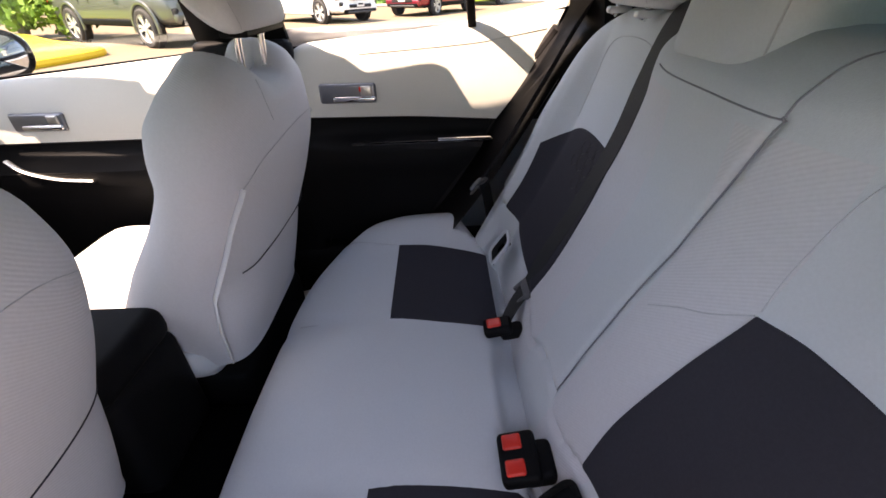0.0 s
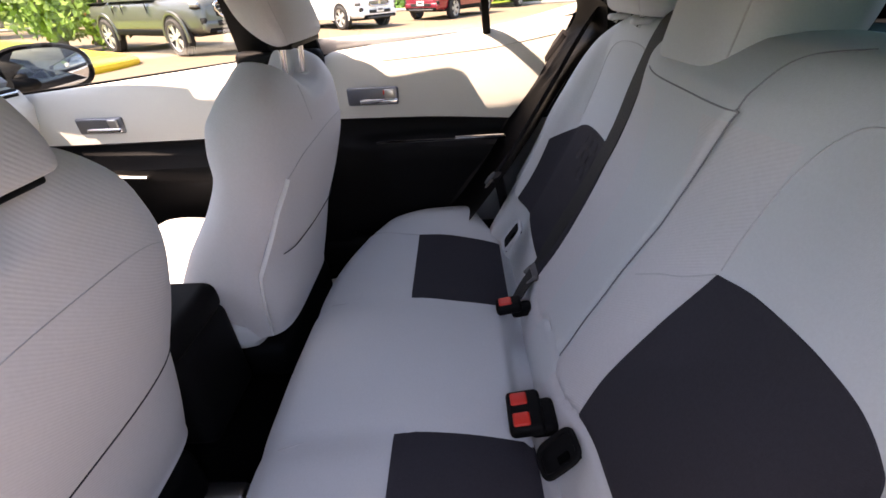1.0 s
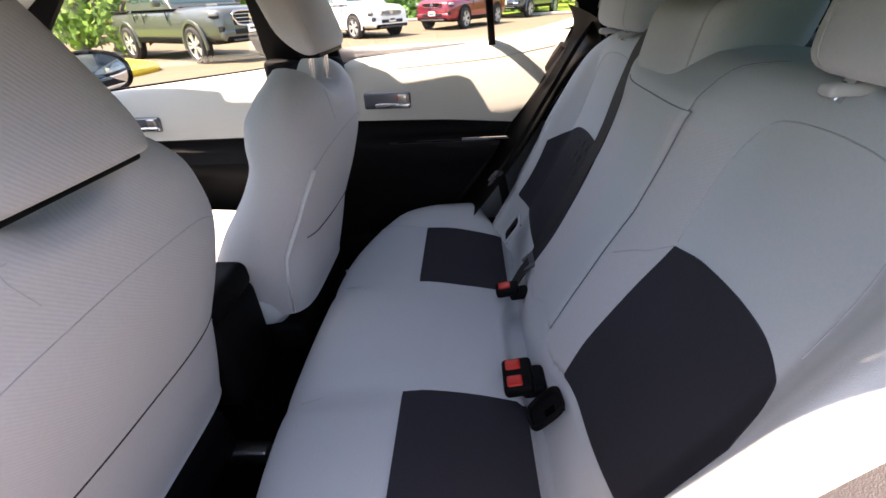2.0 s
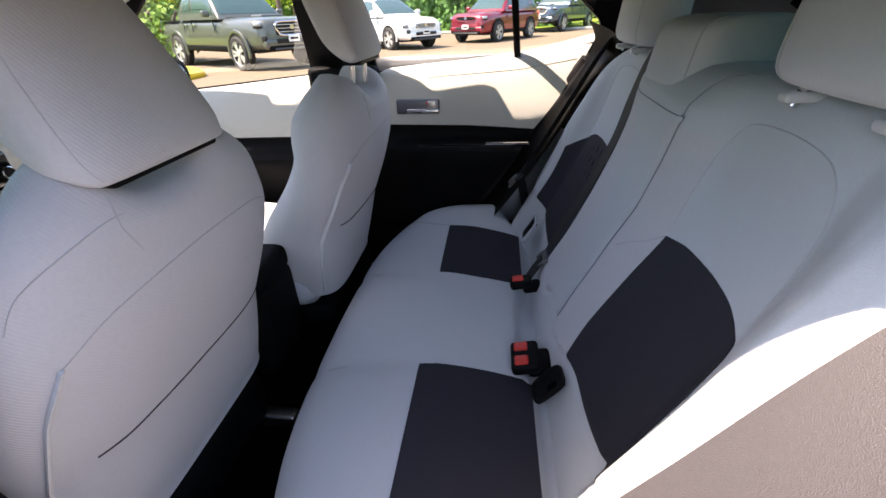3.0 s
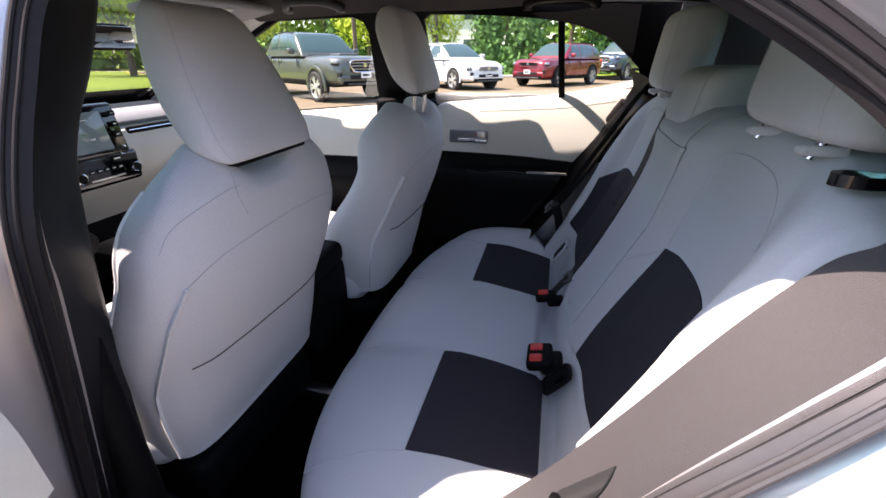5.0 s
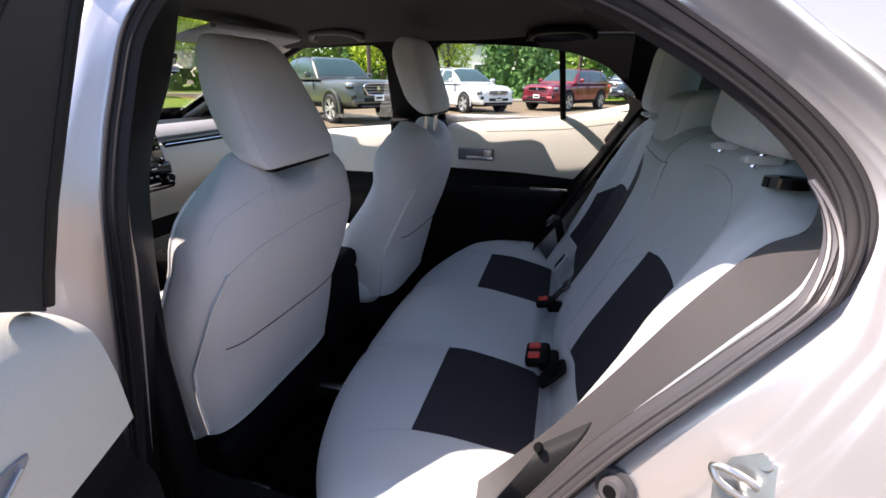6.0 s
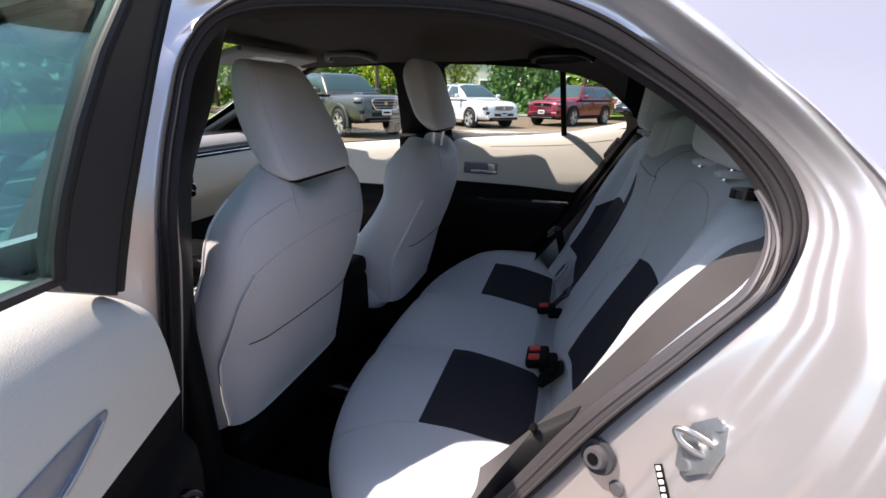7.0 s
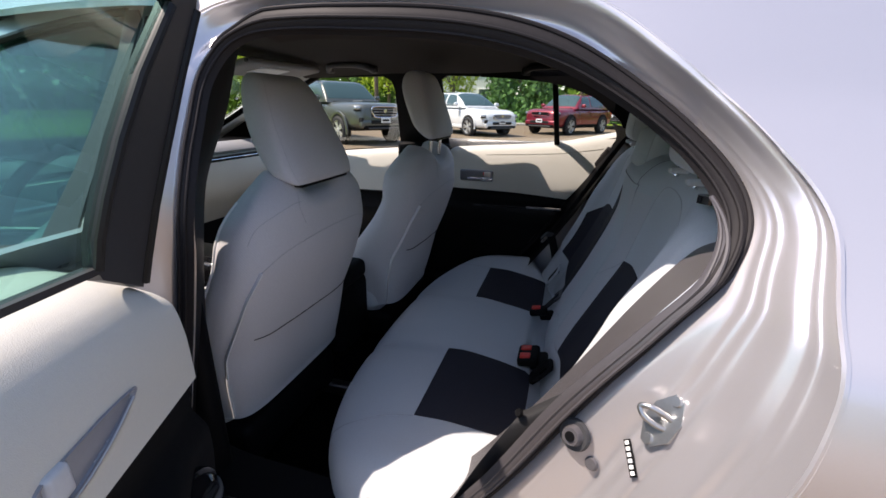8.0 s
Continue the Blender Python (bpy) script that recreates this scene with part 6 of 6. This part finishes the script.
    if bed:
        part("bed_rail", rbox(((-hl + rf) / 2, 0, rear_top + 0.006), (rf + hl - 0.2, width * 0.90, 0.03), 0.01), BLACK, v)
        part("hood_scoop", rbox((wf + nose * 0.42, 0, hood + 0.015), (0.5, 0.62, 0.07), 0.03, 4), mat, v)
    v.location = (at[0], at[1], 0)
    v.rotation_euler.z = heading
    return v


def set_front_wheel(px, py, heading, side, wx, hw):
    """Where the middle stands if the front wheel of that side touches the ground at (px, py)."""
    c, s = math.cos(heading), math.sin(heading)
    lx, ly = wx, side * (hw - 0.1)
    return (px - (c * lx - s * ly), py - (s * lx + c * ly))


h = radians(-31)
vehicle("pickup_truck", "dark grey four door pickup truck with silver rims", set_front_wheel(-6.1, 9.85, h, -1, 1.72, 0.95), h, "grey", 5.35, 1.90, 1.16, 1.17, 1.79, 0.42, (1.72, -1.52),
        (1.05, 0.40, -0.95, -1.25), 0.385, bed=1.12, lip=1.11)
h = radians(-40)
vehicle("white_suv", "white suv with silver alloy wheels", set_front_wheel(-3.55, 15.15, h, -1, 1.40, 0.93), h, "white", 4.6, 1.86, 0.985, 1.06, 1.65, 0.28, (1.40, -1.25), (1.05, 0.22, -1.75, -2.05), 0.35, grille="bars", lip=0.865)
h = radians(-121)
vehicle("red_suv", "dark red suv with black lower trim", set_front_wheel(0.1, 17.95, h, 1, 1.36, 0.93), h, "red", 4.6, 1.86, 1.06, 1.09, 1.70, 0.30, (1.36, -1.33), (0.98, 0.28, -1.8, -2.1), 0.36, grille="plain", lip=0.98)
h = radians(-121)
vehicle("blue_truck", "slate blue pickup truck with chrome grille", set_front_wheel(3.5, 24.6, h, 1, 1.85, 1.0), h, "blue", 5.7, 2.0, 1.25, 1.26, 1.93, 0.44, (1.85, -1.75), (1.1, 0.5, -1.0, -1.3), 0.40, bed=1.22, lip=1.2)


# ---- trees ----
LEAF = [material("spruce_needles", (0.105, 0.215, 0.06), 0.8, vary=0.35, big=1.5, spec=0.2), material("broad_leaves", (0.40, 0.50, 0.045), 0.7, vary=0.3, big=1.5, spec=0.25), material("dark_leaves", (0.15, 0.25, 0.035), 0.7, vary=0.3, big=1.5, spec=0.25)]
BARK = material("bark", (0.12, 0.09, 0.065), 0.95, grain=0.6, size=30, vary=0.25)
rng = random.Random(7)


def leaf_quad(bm, p, size, out):
    n = (out + Vector((rng.uniform(-1, 1), rng.uniform(-1, 1), rng.uniform(-0.6, 1)))).normalized()
    a = n.orthogonal().normalized()
    a.rotate(Matrix.Rotation(rng.uniform(0, 6.28), 3, n))
    b = n.cross(a)
    q = [bm.verts.new(p + a * size * s + b * size * 0.55 * t) for s, t in ((-1, 0), (0, -1), (1, 0), (0, 1))]
    bm.faces.new(q)


def spruce(x, y, h, label):
    t = thing("spruce", label, "tree", "trees along the lawn", at=(x, y, 0.1))
    part("trunk", tube([(x, y, 0.1 + h * f) for f in lin(0, 0.97, 6)], 0.12, 8), BARK, t)
    bm = bmesh.new()
    tiers = int(h * 2.6)
    for k in range(tiers):
        f = k / tiers
        z = 0.3 + h * f
        r = (1 - f) ** 0.85 * h * 0.26 + 0.1
        for j in range(int(16 + 30 * (1 - f))):
            a = rng.uniform(0, 6.28)
            d = Vector((math.cos(a), math.sin(a), -0.25))
            rr = r * rng.uniform(0.75, 1.1)
            for i in range(7):
                g = (i + 1) / 7
                p = Vector((x, y, z)) + d * rr * g + Vector((rng.uniform(-0.1, 0.1), rng.uniform(-0.1, 0.1), 0.12 * math.sin(g * 3) + rng.uniform(-0.12, 0.12)))
                leaf_quad(bm, p, 0.12 + 0.08 * (1 - f), d)
    part("crown", bm, LEAF[0], t, "dense dark green needles", 180)


def broadleaf(x, y, h, r, label, mat, n=4200, base=0.25, name="tree"):
    t = thing(name, label, name, "trees along the lawn", at=(x, y, 0.1))
    bm = tube([(x, y, 0.1), (x + 0.05, y, h * 0.3), (x, y + 0.05, h * 0.6)], 0.14, 8)
    for k in range(5):
        a = 6.28 * k / 5
        tube([(x, y, h * 0.32), (x + math.cos(a) * r * 0.4, y + math.sin(a) * r * 0.4, h * 0.55), (x + math.cos(a) * r * 0.6, y + math.sin(a) * r * 0.6, h * 0.7)], 0.05, 6, bm=bm)
    part("trunk", bm, BARK, t)
    bm = bmesh.new()
    lumps = [(Vector((x, y, h * (base + 1) / 2)) + Vector((rng.uniform(-0.7, 0.7) * r, rng.uniform(-0.7, 0.7) * r, rng.uniform(-0.36, 0.36) * h * (1 - base))), rng.uniform(0.35, 0.6) * r) for _ in range(16)]
    for k in range(n):
        c, lr = rng.choice(lumps)
        d = Vector((rng.gauss(0, 1), rng.gauss(0, 1), rng.gauss(0, 1))).normalized()
        leaf_quad(bm, c + d * lr * rng.uniform(0.6, 1.05), rng.uniform(0.06, 0.13) * (1 + r * 0.08), d)
    part("crown", bm, mat, t, "loose sunlit leaves", 180)


for x, y, h in ((-4.6, 29.2, 6.6), (-2.0, 27.6, 6.4), (2.9, 30.5, 7.5), (-13.4, 33, 8), (-16, 31, 7), (13, 35, 8), (22, 36, 9), (-22, 30, 8)):
    spruce(x, y, h, "dense dark green spruce on the lawn")
for x, y, h, r, m in ((0.6, 30, 8, 1.7, 1), (4.9, 33, 8, 2.0, 1), (-8.4, 30, 6.5, 2.0, 1), (-4.0, 34, 8, 2.6, 2), (8.2, 34, 8, 2.8, 1), (-13.5, 30, 6.5, 2.4, 1), (17.5, 36, 8, 3, 1), (-19, 34, 9, 3, 2), (-27, 27, 8, 3, 1),
                      (-24, 20, 8, 3, 2), (-30, 15, 9, 3.2, 1), (-28, 9, 7, 3, 2), (-34, 3, 9, 3.4, 1), (-36, -4, 9, 3.4, 2), (27, 38, 9, 3.2, 2), (-18, 23, 6.5, 2.3, 1), (-23, 19.0, 5.5, 2.2, 1)):
    broadleaf(x, y, h, r, "leafy green tree at the edge of the lawn", LEAF[m])
for x, y in ((-10.2, 12.6), (-11.8, 13.2)):
    broadleaf(x, y, 2.0, 1.1, "rounded green shrub behind the kerb", LEAF[2], 1500, 0.1, "shrub")
woods = bmesh.new()
for k in range(26000):
    a = rng.uniform(-0.45 * math.pi, 1.2 * math.pi)
    rr = rng.uniform(44, 50)
    p = Vector((rr * math.cos(a + 0.2), rr * math.sin(a + 0.2), rng.uniform(0.2, 9)))
    leaf_quad(woods, p, rng.uniform(0.35, 0.75), Vector((-p.x, -p.y, 8)).normalized())
solo("woods", woods, LEAF[2], "dense green woods beyond the lawns", "woods", "stuff", angle=180)
pole = solo("utility_pole", disc((-11.9, 24.5, 0), (0, 0, 1), 0.14, 0.10, 9, 14), BARK, "brown wooden utility pole on the lawn", "pole")


# ---- a pale house behind the trees ----
SIDING = material("white_siding", (0.72, 0.73, 0.74), 0.7, vary=0.05)
ROOFING = material("grey_shingle", (0.13, 0.13, 0.14), 0.9, grain=0.4, size=20, vary=0.2)
house = thing("house", "white sided two storey house behind the trees", "house", at=(-11.0, 41.5, 0.0))
HX, HY = -11.0, 41.5
house_wall = part("wall", rbox((HX, HY, 3.0), (9.0, 6.0, 6.0), 0.03, 1), SIDING, house)
part("roof", rows_mesh([[(HX + x, HY - 3.5, 5.9), (HX + x, HY, 8.4), (HX + x, HY + 3.5, 5.9), (HX + x, HY + 3.4, 5.7), (HX + x, HY, 8.2), (HX + x, HY - 3.4, 5.7)] for x in (-4.9, 4.9)], closed=True, cap=True), ROOFING, house, "grey shingle roof")
for wx in (-3.2, -1.1, 1.1, 3.2):
    for wz in (1.9, 4.6):
        w = part("window", rbox((HX + wx, HY - 3.01, wz), (1.15, 0.10, 1.4), 0.02, 2), PAPER, house, "white framed window")
        part("pane", rbox((HX + wx, HY - 3.05, wz), (0.95, 0.06, 1.2), 0.005, 1), SMOKED, w)
